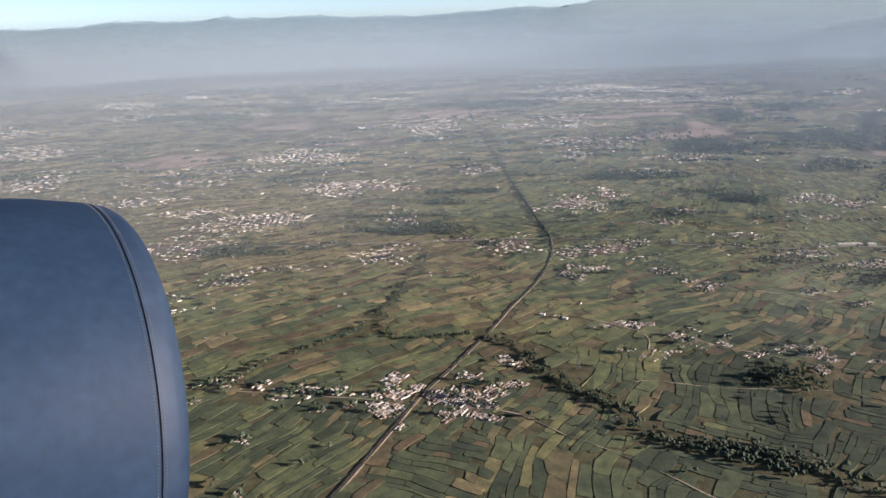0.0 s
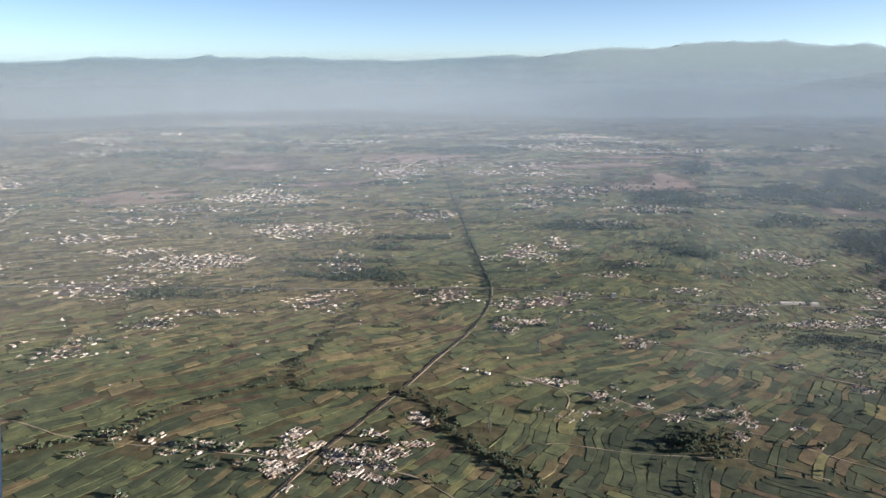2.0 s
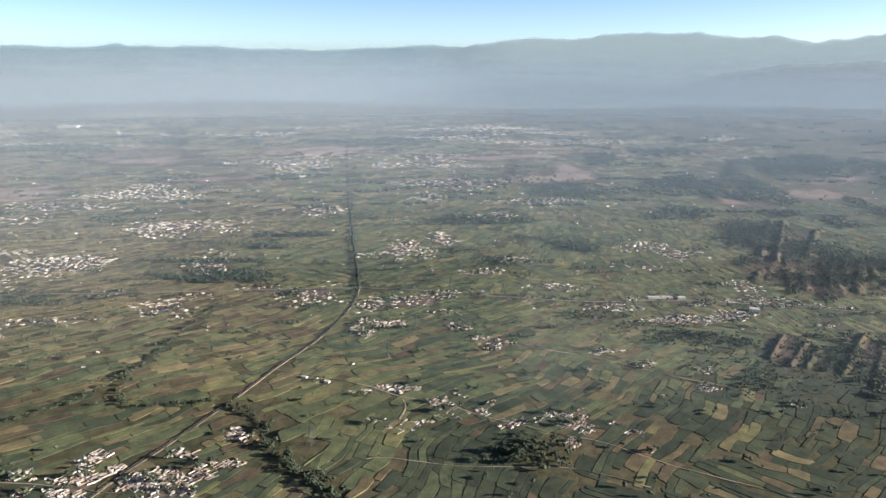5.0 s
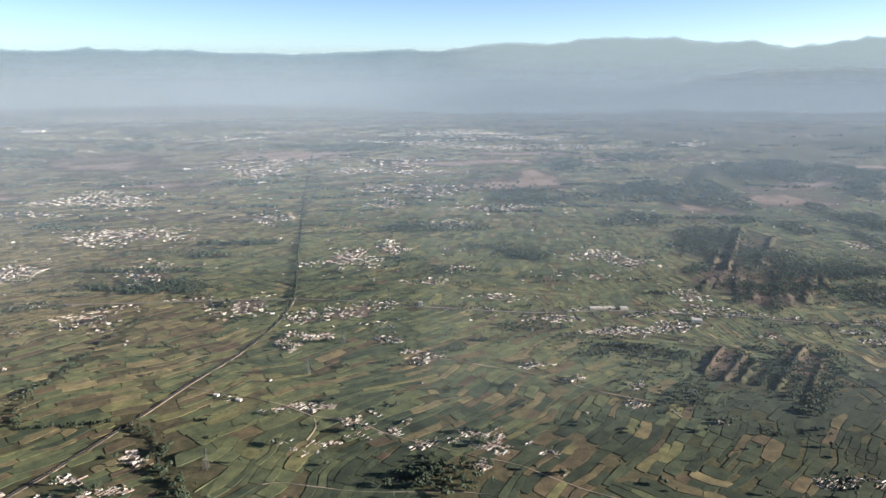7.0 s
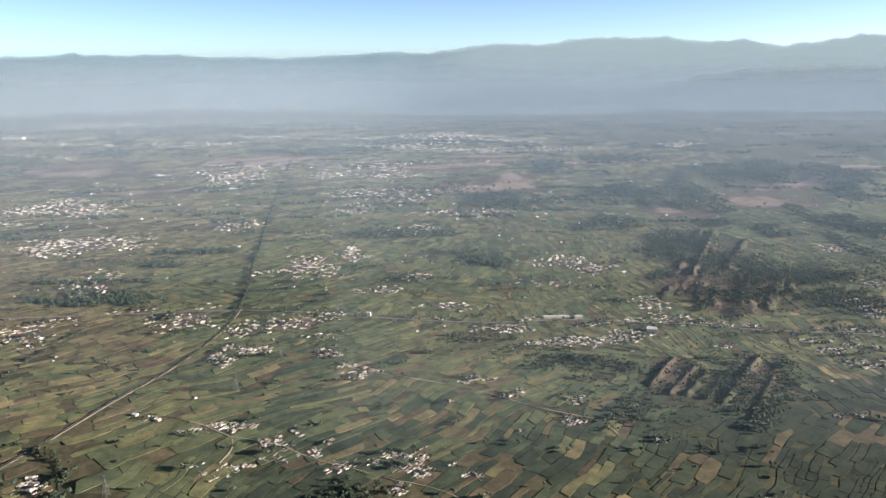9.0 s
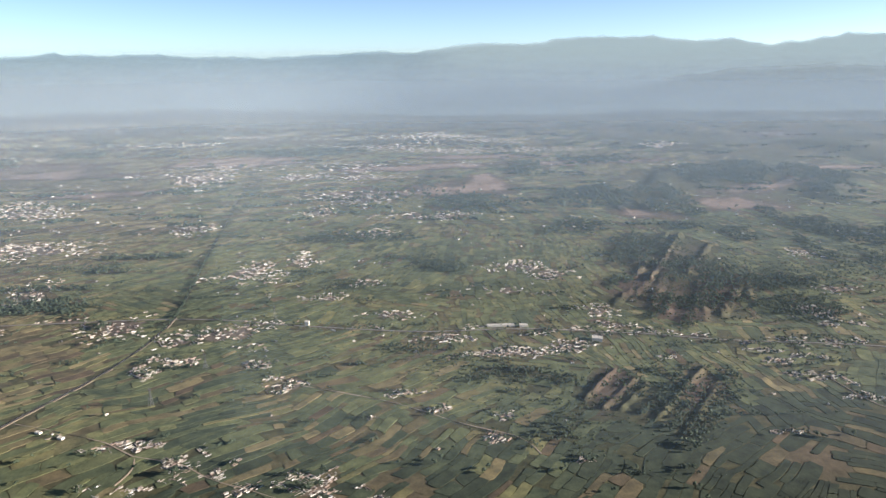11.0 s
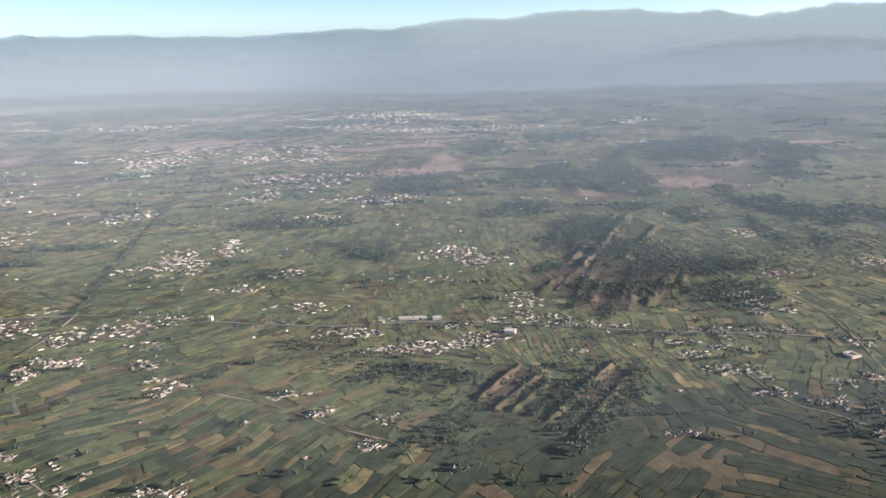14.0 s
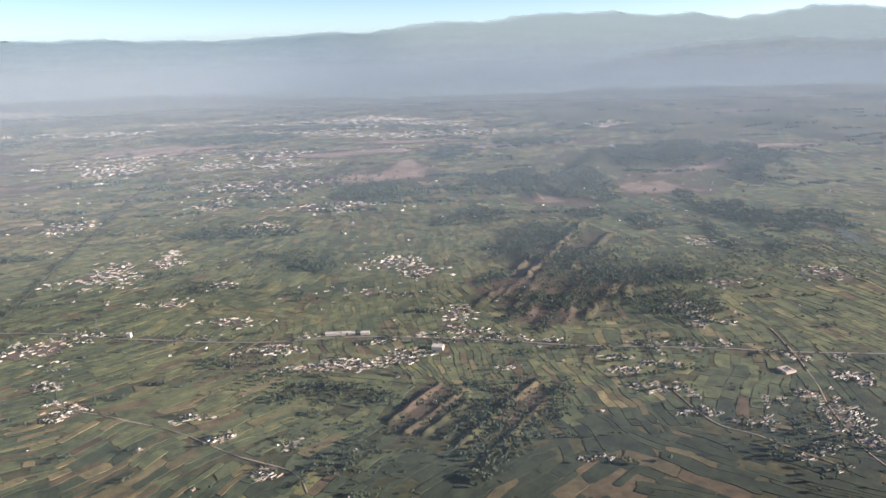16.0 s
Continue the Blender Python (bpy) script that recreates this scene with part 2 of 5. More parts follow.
def ground_at(x, y):
    """Height of the ground at one place, between the posts of a table."""
    for x0, y0, step, rows in TABLES:
        i, j = int((x - x0) // step), int((y - y0) // step)
        if 0 <= j < len(rows) - 1 and 0 <= i < len(rows[0]) - 1:
            u, v = (x - x0) / step - i, (y - y0) / step - j
            return (rows[j][i] * (1 - u) + rows[j][i + 1] * u) * (1 - v) + (rows[j + 1][i] * (1 - u) + rows[j + 1][i + 1] * u) * v
    return 0.0


BARE = [(-560, 2137, 214, 130, 0, 0.62), (-150, 2235, 170, 80, 0, 0.72), (-620, 2056, 100, 90, 0, 0.7), (-340, 1980, 130, 60, 0, 0.55), (60, 2280, 80, 70, 0, 0.75), (262, 1690, 50, 90, 0, 0.55),
        (1807, 2577, 150, 90, 0, 0.7), (577, 516, 26, 30, 0, 0.18), (650, 905, 85, 110, -28, 0.30), (690, 1060, 60, 120, -30, 0.28), (500, 1690, 150, 90, 10, 1.0)]
BARE += [(1008, 1440, 105, 95, -8, 0.9), (790, 1370, 80, 40, -30, 0.8), (620, 850, 40, 50, -20, 0.5), (600, 960, 30, 80, -25, 0.5), (466, 658, 56, 22, 48, 0.42), (540, 640, 40, 10, 48, 0.5),
        (320, 1640, 180, 45, -4, 1.0), (-40, 2220, 230, 70, -8, 1.0), (710, 930, 30, 120, -30, 0.5), (-500, 2007, 150, 95, 0, 0.9), (-655, 1551, 150, 125, 0, 1.0)]
BARE += [(566, 1800, 60, 90, 0, 1.0), (623, 2195, 263, 54, 0, 0.9), (-60, 2150, 220, 80, 0, 1.0), (430, 2020, 260, 60, 10, 1.0), (1500, 1850, 160, 60, 0, 1.0),
        (520, 840, 40, 14, 0, 0.6), (1180, 1620, 200, 40, 25, 1.0), (900, 2050, 300, 60, 5, 0.9), (-300, 1720, 160, 60, 0, 0.8), (1300, 1300, 120, 60, 20, 0.8)]


def bare_soil(x, y):
    b = np.zeros_like(x, dtype=float)
    for cx, cy, rx, ry, turn, level in BARE:
        b = np.maximum(b, level * np.clip(1.7 - 1.5 * (ellipse(x, y, cx, cy, rx, ry, turn) + 0.28 * smooth_noise(x, y, 90, 11)), 0, 1))
    return np.clip(b, 0, 1)


def ground_axis(lo, hi, fine_lo, fine_hi, fine, coarse):
    return np.unique(np.concatenate([np.arange(lo, fine_lo, coarse), np.arange(fine_lo, fine_hi, fine), np.arange(fine_hi, hi + coarse, coarse)]))


def sheet(name, xs, ys, mat):
    gx, gy = np.meshgrid(xs, ys)
    gx, gy = gx.ravel(), gy.ravel()
    v = np.stack([gx, gy, land(gx, gy)], 1)
    n, r = len(xs), len(ys)
    i = (np.arange(r - 1)[:, None] * n + np.arange(n - 1)[None]).ravel()
    f = np.stack([i, i + 1, i + n + 1, i + n], 1)
    me = mesh_of(name, v.tolist(), f.tolist(), mat, ("bare", bare_soil(gx, gy)))
    for p in me.polygons:
        p.use_smooth = True
    return tagged(new(name, me), "broad plain of rough pasture and bare earth", "ground", kind="structure")


sheet("ground", ground_axis(-5200, 5200, 410, 830, 1.9, 30), ground_axis(-5200, 4950, 520, 1220, 2.2, 30), M_GROUND)


# ---------------------------------------------------------------- mountains
def mountain_range(name, profile, radius, depth, label, seed, recede, narrow, thick, stand, fade):
    degrees = np.arange(-62, 75, 0.35)
    bearings = np.radians(degrees)
    crest = np.interp(degrees, [b for b, _ in profile], [z for _, z in profile])
    crest = crest + np.clip(crest / 250, 0, 1) * (4.5 * smooth_noise(degrees, degrees * 0, 5.0, seed + 5) + 3.0 * smooth_noise(degrees, degrees * 0, 2.2, seed + 6) + 1.2 * smooth_noise(degrees, degrees * 0, 0.9, seed + 7))
    radius = radius + recede * (1 / np.cos(np.radians(np.clip(degrees - 5, 0, 37))) - 1)
    depth = np.interp(degrees, [20, 38], [depth, narrow])
    foot = stand / np.cos(np.radians(np.clip(degrees - 6, 0, 44)))
    radius = np.maximum(radius, foot + depth + 40)
    rows = np.linspace(0, 1, 15)
    v = []
    for k in rows:
        r = radius + depth * (k - 1)
        x, y = 150 + r * np.sin(bearings), 50 + r * np.cos(bearings)
        spur = smooth_noise(x, y, 330, seed) * 0.16 * np.sin(k * math.pi) + 0.020 * smooth_noise(x, y, 150, seed + 1) + 0.016 * smooth_noise(x, y, 60, seed + 2)
        v.append(np.stack([x, y, np.maximum(crest * (k ** 1.25 + spur * (0.4 + 0.6 * k)), -5)], 1))
    r = radius + 80
    v.append(np.stack([150 + r * np.sin(bearings), 50 + r * np.cos(bearings), crest * 0.4], 1))
    v = np.concatenate(v)
    n, m = len(bearings), len(rows) + 1
    i = (np.arange(m - 1)[:, None] * n + np.arange(n - 1)[None]).ravel()
    me_rock = mesh_of(name, v.tolist(), np.stack([i, i + 1, i + n + 1, i + n], 1).tolist(), M_ROCK)
    for p in me_rock.polygons:
        p.use_smooth = True
    # the haze before the range is an added see-through wall, round in the west and straight on in the east, thickest at
    # its foot and fading just above the crest
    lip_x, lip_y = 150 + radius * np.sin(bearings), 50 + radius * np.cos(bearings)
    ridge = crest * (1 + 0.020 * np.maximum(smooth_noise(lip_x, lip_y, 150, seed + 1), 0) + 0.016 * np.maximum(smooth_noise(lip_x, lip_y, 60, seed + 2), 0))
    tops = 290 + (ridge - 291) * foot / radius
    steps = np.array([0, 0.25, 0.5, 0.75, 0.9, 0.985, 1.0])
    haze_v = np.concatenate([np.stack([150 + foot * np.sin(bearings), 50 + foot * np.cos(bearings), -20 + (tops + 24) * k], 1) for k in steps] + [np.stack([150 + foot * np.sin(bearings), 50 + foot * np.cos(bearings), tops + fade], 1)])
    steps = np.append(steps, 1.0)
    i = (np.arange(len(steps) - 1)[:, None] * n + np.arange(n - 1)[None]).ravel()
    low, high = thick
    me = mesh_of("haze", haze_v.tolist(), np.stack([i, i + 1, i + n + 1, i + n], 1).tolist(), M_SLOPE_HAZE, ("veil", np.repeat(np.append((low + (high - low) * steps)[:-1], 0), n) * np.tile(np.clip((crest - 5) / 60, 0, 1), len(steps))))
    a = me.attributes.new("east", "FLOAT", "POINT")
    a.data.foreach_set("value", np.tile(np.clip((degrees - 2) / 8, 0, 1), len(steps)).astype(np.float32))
    tagged(new("haze", me), "added see-through wall of blue haze before the mountains", "haze", kind="structure")
    return tagged(new(name, me_rock), label, "mountains", kind="structure")


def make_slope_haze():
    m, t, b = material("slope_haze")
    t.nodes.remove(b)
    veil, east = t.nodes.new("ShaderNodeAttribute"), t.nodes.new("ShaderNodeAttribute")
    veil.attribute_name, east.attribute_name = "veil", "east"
    # the brighter air towards the sun, in the east, is painted: paler colour, other normal
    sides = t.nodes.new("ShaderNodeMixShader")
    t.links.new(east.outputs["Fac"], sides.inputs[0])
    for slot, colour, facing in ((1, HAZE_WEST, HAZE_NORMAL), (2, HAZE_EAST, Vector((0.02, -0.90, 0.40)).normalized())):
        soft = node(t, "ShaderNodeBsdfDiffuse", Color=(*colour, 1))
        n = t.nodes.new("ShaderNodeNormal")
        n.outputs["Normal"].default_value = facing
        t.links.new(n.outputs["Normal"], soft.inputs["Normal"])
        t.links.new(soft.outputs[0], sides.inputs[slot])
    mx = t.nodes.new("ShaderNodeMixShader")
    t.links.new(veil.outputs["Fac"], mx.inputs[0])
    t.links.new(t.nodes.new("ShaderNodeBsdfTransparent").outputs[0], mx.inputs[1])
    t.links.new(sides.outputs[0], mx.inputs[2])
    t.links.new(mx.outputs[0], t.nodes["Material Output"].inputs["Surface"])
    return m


# one fixed normal lights the haze sheets alike, whichever way they face
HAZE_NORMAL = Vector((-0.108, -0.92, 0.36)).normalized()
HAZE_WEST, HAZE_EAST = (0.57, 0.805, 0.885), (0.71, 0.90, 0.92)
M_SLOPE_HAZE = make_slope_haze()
FAR_CREST = [(-62, 240), (-45, 250), (-32, 245), (-28.5, 252), (-25, 274), (-22.7, 262), (-20.7, 264), (-18.7, 280), (-15.9, 272), (-12.6, 277), (-8.4, 264), (-3.6, 257), (0.6, 280), (3.1, 294), (6.5, 280), (9.5, 322), (11.1, 345), (14.9, 341), (19, 376), (22.6, 384), (26.5, 362), (28.7, 364), (31.6, 325), (33.6, 352), (36, 388), (38, 384), (42, 360), (75, 350)]
NEAR_CREST = [(-62, 5), (-3, 5), (0, 36), (7, 76), (10.4, 94), (14.3, 118), (17.5, 122), (20.6, 90), (22, 110), (25.4, 158), (29, 200), (34.5, 230), (37.7, 220), (42, 205), (75, 200)]
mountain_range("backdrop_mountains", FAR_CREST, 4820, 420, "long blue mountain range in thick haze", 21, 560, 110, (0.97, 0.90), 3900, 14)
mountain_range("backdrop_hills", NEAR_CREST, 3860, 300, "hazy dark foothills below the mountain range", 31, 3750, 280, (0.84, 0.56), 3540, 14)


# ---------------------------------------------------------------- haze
# see-through diffuse sheet added to stand in for the air's haze at one distance
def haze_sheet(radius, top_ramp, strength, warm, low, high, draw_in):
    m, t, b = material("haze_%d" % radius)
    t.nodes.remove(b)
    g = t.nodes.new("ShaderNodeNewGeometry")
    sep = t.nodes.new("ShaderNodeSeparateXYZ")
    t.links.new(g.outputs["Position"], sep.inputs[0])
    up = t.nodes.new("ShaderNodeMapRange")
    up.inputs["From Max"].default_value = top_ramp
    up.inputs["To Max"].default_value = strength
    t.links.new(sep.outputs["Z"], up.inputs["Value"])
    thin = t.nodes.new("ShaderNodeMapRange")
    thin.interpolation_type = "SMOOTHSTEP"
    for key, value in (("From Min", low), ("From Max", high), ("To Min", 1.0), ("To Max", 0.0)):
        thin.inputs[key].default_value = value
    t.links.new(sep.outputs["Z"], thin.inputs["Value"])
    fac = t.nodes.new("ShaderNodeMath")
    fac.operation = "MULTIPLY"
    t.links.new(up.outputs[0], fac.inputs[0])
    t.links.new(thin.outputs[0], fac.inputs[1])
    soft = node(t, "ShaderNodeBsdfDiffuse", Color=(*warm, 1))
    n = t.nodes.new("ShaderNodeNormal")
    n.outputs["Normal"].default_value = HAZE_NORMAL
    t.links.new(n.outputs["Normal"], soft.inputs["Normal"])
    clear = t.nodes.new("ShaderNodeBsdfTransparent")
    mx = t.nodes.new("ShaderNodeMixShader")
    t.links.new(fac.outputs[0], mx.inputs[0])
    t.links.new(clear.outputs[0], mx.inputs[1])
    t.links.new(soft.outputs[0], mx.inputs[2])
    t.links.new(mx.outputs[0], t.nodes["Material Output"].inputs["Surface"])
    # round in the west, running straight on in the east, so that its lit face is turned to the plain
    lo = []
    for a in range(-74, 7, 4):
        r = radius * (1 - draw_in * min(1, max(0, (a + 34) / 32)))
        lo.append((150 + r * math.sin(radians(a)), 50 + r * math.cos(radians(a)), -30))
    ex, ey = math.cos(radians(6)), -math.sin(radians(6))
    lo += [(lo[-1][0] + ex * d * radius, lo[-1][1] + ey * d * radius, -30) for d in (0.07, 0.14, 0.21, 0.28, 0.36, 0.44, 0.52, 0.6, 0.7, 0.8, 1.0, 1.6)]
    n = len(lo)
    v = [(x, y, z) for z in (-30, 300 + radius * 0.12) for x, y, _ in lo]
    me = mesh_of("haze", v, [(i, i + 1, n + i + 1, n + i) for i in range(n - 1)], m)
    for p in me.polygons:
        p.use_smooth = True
    return tagged(new("haze", me), "added see-through sheet standing in for pale blue haze", "haze", kind="structure")


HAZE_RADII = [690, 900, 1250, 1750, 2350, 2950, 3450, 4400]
# tint and opacity of each sheet paint the air's veil at that distance
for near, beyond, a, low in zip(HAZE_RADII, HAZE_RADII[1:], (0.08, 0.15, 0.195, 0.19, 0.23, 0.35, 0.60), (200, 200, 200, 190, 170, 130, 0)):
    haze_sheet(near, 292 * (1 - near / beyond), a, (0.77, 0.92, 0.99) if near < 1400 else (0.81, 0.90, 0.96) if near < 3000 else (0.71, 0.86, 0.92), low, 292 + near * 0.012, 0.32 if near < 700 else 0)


# ---------------------------------------------------------------- villages: centre, half sizes, number of houses, turn in degrees
NEAR_VILLAGES = [(-158, 486, 19, 18, 98, 0), (-157, 516, 12, 7, 24, 0), (-163, 465, 11, 8, 25, 0), (-149, 442, 4, 5, 6, 0), (-115, 487, 19, 18, 98, 0), (-91, 469, 18, 14, 72, 0), (-94, 519, 9, 5, 13, 0), (-79, 486, 10, 13, 37, 0),
            (-57, 500, 11, 5, 16, 0), (-111, 456, 5, 12, 17, 0), (-79, 449, 7, 6, 12, 0), (-61, 541, 9, 9, 23, 0), (51, 609, 17, 9, 37, 0), (81, 610, 10, 8, 19, 0), (105, 578, 10, 14, 34, 0), (108, 558, 9, 5, 11, 0)]
NEAR_VILLAGES += [(121, 595, 5, 6, 7, 0), (134, 559, 11, 5, 13, 0), (157, 539, 13, 6, 19, 0), (207, 534, 18, 17, 74, 0), (199, 505, 8, 6, 12, 0), (181, 540, 4, 7, 7, 0), (252, 514, 8, 5, 10, 0), (243, 529, 4, 4, 4, 0),
            (72, 541, 11, 11, 29, 0), (48, 554, 8, 4, 8, 0), (87, 548, 5, 4, 5, 0)]
VILLAGES = [(-425, 695, 34, 30, 46, 20), (-358, 781, 27, 25, 40, 20), (-307, 809, 48, 10, 22, 10), (-178, 850, 36, 38, 60, 20), (-16, 879, 37, 36, 60, 10), (99, 1075, 46, 42, 95, 10), (-168, 1008, 34, 52, 40, 10), (102, 841, 53, 32, 75, 5),
            (480, 806, 30, 6, 14, 0), (505, 790, 22, 6, 10, 0), (565, 786, 24, 6, 12, 0), (250, 842, 30, 6, 14, 0), (-80, 905, 40, 8, 14, 0), (-250, 905, 40, 8, 12, 0), (58, 828, 14, 14, 14, 0), (337, 804, 28, 13, 40, 10)]
VILLAGES += [(385, 757, 34, 13, 40, -10), (457, 758, 32, 15, 48, -10), (412, 750, 30, 12, 34, -10), (556, 792, 20, 8, 10, -10), (545, 720, 15, 6, 7, 0), (520, 861, 22, 28, 30, 30), (525, 815, 18, 12, 14, 0), (775, 829, 26, 27, 60, 20),
            (911, 1066, 24, 22, 20, 0), (456, 454, 20, 11, 24, 20), (164, 1132, 26, 30, 40, 10), (206, 953, 26, 16, 26, 10), (260, 1006, 20, 18, 18, 0), (272, 1276, 42, 32, 52, 0), (388, 1405, 75, 32, 60, 0), (475, 1050, 36, 30, 48, 10)]
VILLAGES += [(508, 1013, 30, 22, 30, 0), (303, 632, 9, 6, 8, 10), (347, 587, 12, 9, 18, 20), (363, 621, 12, 6, 9, 0), (405, 544, 8, 4, 6, -20), (283, 880, 34, 15, 24, 0), (430, 950, 38, 18, 14, 0), (-368, 1540, 115, 75, 190, 0),
            (-246, 1241, 82, 50, 130, 0), (-365, 1033, 76, 58, 190, 10), (-476, 907, 92, 46, 110, 10), (-495, 1100, 56, 26, 45, 0), (-874, 1358, 85, 70, 110, 0), (-1008, 1710, 110, 85, 90, 0), (-297, 1249, 40, 35, 40, 0), (-37, 1355, 44, 46, 44, 0)]
VILLAGES += [(-121, 1905, 105, 130, 110, 0), (207, 946, 24, 16, 12, 0), (-489, 1428, 140, 34, 60, 0), (-949, 2341, 240, 90, 80, 0), (266, 2051, 230, 90, 70, 0), (265, 1621, 125, 85, 90, 0), (-1642, 3500, 200, 190, 70, 0), (-760, 3230, 320, 180, 90, 0),
            (560, 2760, 120, 80, 50, 0), (722, 2576, 120, 60, 40, 0), (583, 2356, 110, 50, 40, 0), (-1780, 2920, 120, 250, 120, 0), (-1180, 2619, 150, 95, 60, 0), (1248, 2371, 60, 60, 40, 0), (790, 2350, 220, 70, 60, 0), (420, 2700, 300, 110, 80, 0)]
VILLAGES += [(-600, 1320, 90, 50, 50, 0), (1130, 1950, 30, 12, 6, 0), (-620, 1180, 60, 40, 50, 0), (-700, 1010, 70, 50, 60, 0), (-1300, 2050, 150, 100, 70, 0), (640, 1330, 40, 30, 8, 0), (1000, 900, 40, 30, 14, 0), (345, 2470, 180, 70, 60, 0),
            (119, 1890, 60, 70, 40, 0), (279, 1864, 80, 60, 50, 0), (183, 1468, 40, 40, 36, 0), (990, 922, 30, 16, 12, 0), (854, 902, 30, 16, 14, 0), (-311, 523, 7, 5, 8, 0), (-298, 512, 7, 5, 8, 0), (-294, 528, 5, 4, 4, 0)]
VILLAGES += [(-267, 515, 7, 6, 9, 0), (-234, 497, 16, 12, 43, 0), (-209, 500, 8, 6, 11, 0), (-197, 495, 6, 5, 7, 0), (-214, 470, 4, 4, 4, 0), (-192, 476, 4, 4, 4, 0), (-318, 488, 5, 4, 4, 0), (-265, 433, 6, 5, 7, 0),
            (-330, 406, 10, 6, 13, 0), (-303, 401, 4, 4, 4, 0), (-251, 367, 4, 4, 4, 0), (178, 704, 14, 11, 32, 0), (164, 720, 8, 7, 12, 0), (148, 757, 12, 11, 28, 0), (37, 750, 12, 15, 38, 0), (69, 771, 16, 11, 37, 0)]
VILLAGES += [(42, 782, 7, 8, 12, 0), (280, 673, 16, 6, 20, 0), (309, 640, 8, 7, 12, 0), (248, 630, 4, 4, 3, 0), (2, 634, 4, 4, 3, 0), (253, 487, 4, 4, 3, 0), (147, 574, 4, 4, 3, 0), (653, 724, 17, 6, 19, 0),
            (700, 735, 10, 9, 17, 0), (735, 738, 10, 14, 26, 0), (653, 746, 10, 5, 9, 0), (652, 694, 11, 10, 20, 0), (682, 706, 11, 6, 12, 0), (699, 696, 7, 5, 6, 0), (661, 664, 13, 6, 14, 0), (660, 651, 13, 5, 12, 0)]
VILLAGES += [(688, 651, 6, 10, 11, 0), (678, 616, 12, 7, 16, 0), (690, 607, 6, 7, 8, 0), (710, 592, 14, 8, 21, 0), (721, 579, 4, 4, 3, 0), (747, 618, 10, 7, 13, 0), (762, 732, 12, 7, 16, 0), (817, 696, 9, 12, 20, 0),
            (858, 686, 8, 7, 10, 0), (842, 644, 13, 16, 38, 0), (784, 628, 10, 10, 18, 0), (788, 599, 16, 13, 22, 0), (785, 581, 24, 12, 28, 0), (745, 571, 5, 4, 4, 0), (743, 548, 11, 6, 12, 0), (724, 540, 11, 6, 12, 0)]
VILLAGES += [(150, 868, 30, 5, 11, -10), (390, 828, 26, 5, 10, 0), (440, 800, 16, 6, 7, 0), (600, 773, 24, 5, 10, -15), (690, 750, 20, 5, 7, -10), (783, 553, 11, 19, 24, 0), (739, 523, 8, 5, 7, 0), (575, 564, 12, 4, 9, 0), (-286, 2555, 119, 60, 22, 0), (-131, 2790, 88, 60, 16, 0), (-499, 2614, 282, 50, 40, 0), (-1100, 2850, 200, 70, 24, 0), (797, 781, 7, 8, 10, 0), (764, 783, 7, 11, 14, 0)]


def village_spots(cx, cy, rx, ry, count, turn, seed, loose=0.98, swell=1.15):
    """House places on the loose grid of a grown village: x, y, turn, width, depth, height."""
    r = random.Random(seed)
    turn = float(np.interp(cx, [-400, -100, 200, 450, 700], [50, 48, 38, 30, 20])) + r.uniform(-10, 10)
    step = max(2.9, math.sqrt(math.pi * rx * ry / count) * loose * 0.92)
    long, narrow = step * 1.9, step * 0.66
    c, s = math.cos(radians(turn)), math.sin(radians(turn))
    cells = []
    rx, ry = rx * swell, ry * swell
    reach = int(max(rx, ry) * 1.5 / narrow) + 2
    for i in range(-reach, reach + 1):
        for j in range(-reach, reach + 1):
            u, v = (i + r.uniform(-0.4, 0.4)) * long, (j + r.uniform(-0.3, 0.3)) * narrow
            x, y = u * c - v * s, u * s + v * c
            d = math.hypot(x / rx, y / ry)
            lumpy = 1.1 * noise.noise(((cx + x) * 1.1 / rx, (cy + y) * 1.1 / ry, seed * 1.7)) + 0.5 * noise.noise(((cx + x) * 0.09, (cy + y) * 0.09, seed * 0.7))
            if d < 1.6 and d + lumpy + r.uniform(0, 0.35) < 1.35:
                cells.append((d + lumpy + r.uniform(0, 0.3), x, y))
    cells.sort()
    size = 0.84 + max(0, min(1.0, (math.hypot(cx, cy) - 900) / 1800)) * 0.95
    for _, x, y in cells[:count]:
        w, d = r.uniform(3.6, 9.0) * size, r.uniform(2.0, 3.4) * size
        yield cx + x, cy + y, radians(turn + r.uniform(-7, 7) + r.choice((0, 0, 0, 90))), min(w, long * 1.2), min(d, narrow), r.choice((0.5, 0.6, 0.7, 1.0)) * size


def clear_of_ways(x, y, gap=2.6):
    for way in (RAIL, ROAD, *LANES, STREAM):
        for (x0, y0), (x1, y1) in zip(way, way[1:]):
            if min(x0, x1) - gap < x < max(x0, x1) + gap and min(y0, y1) - gap < y < max(y0, y1) + gap:
                dx, dy = x1 - x0, y1 - y0
                t = max(0, min(1, ((x - x0) * dx + (y - y0) * dy) / (dx * dx + dy * dy)))
                if math.hypot(x - x0 - t * dx, y - y0 - t * dy) < gap:
                    return False
    return True


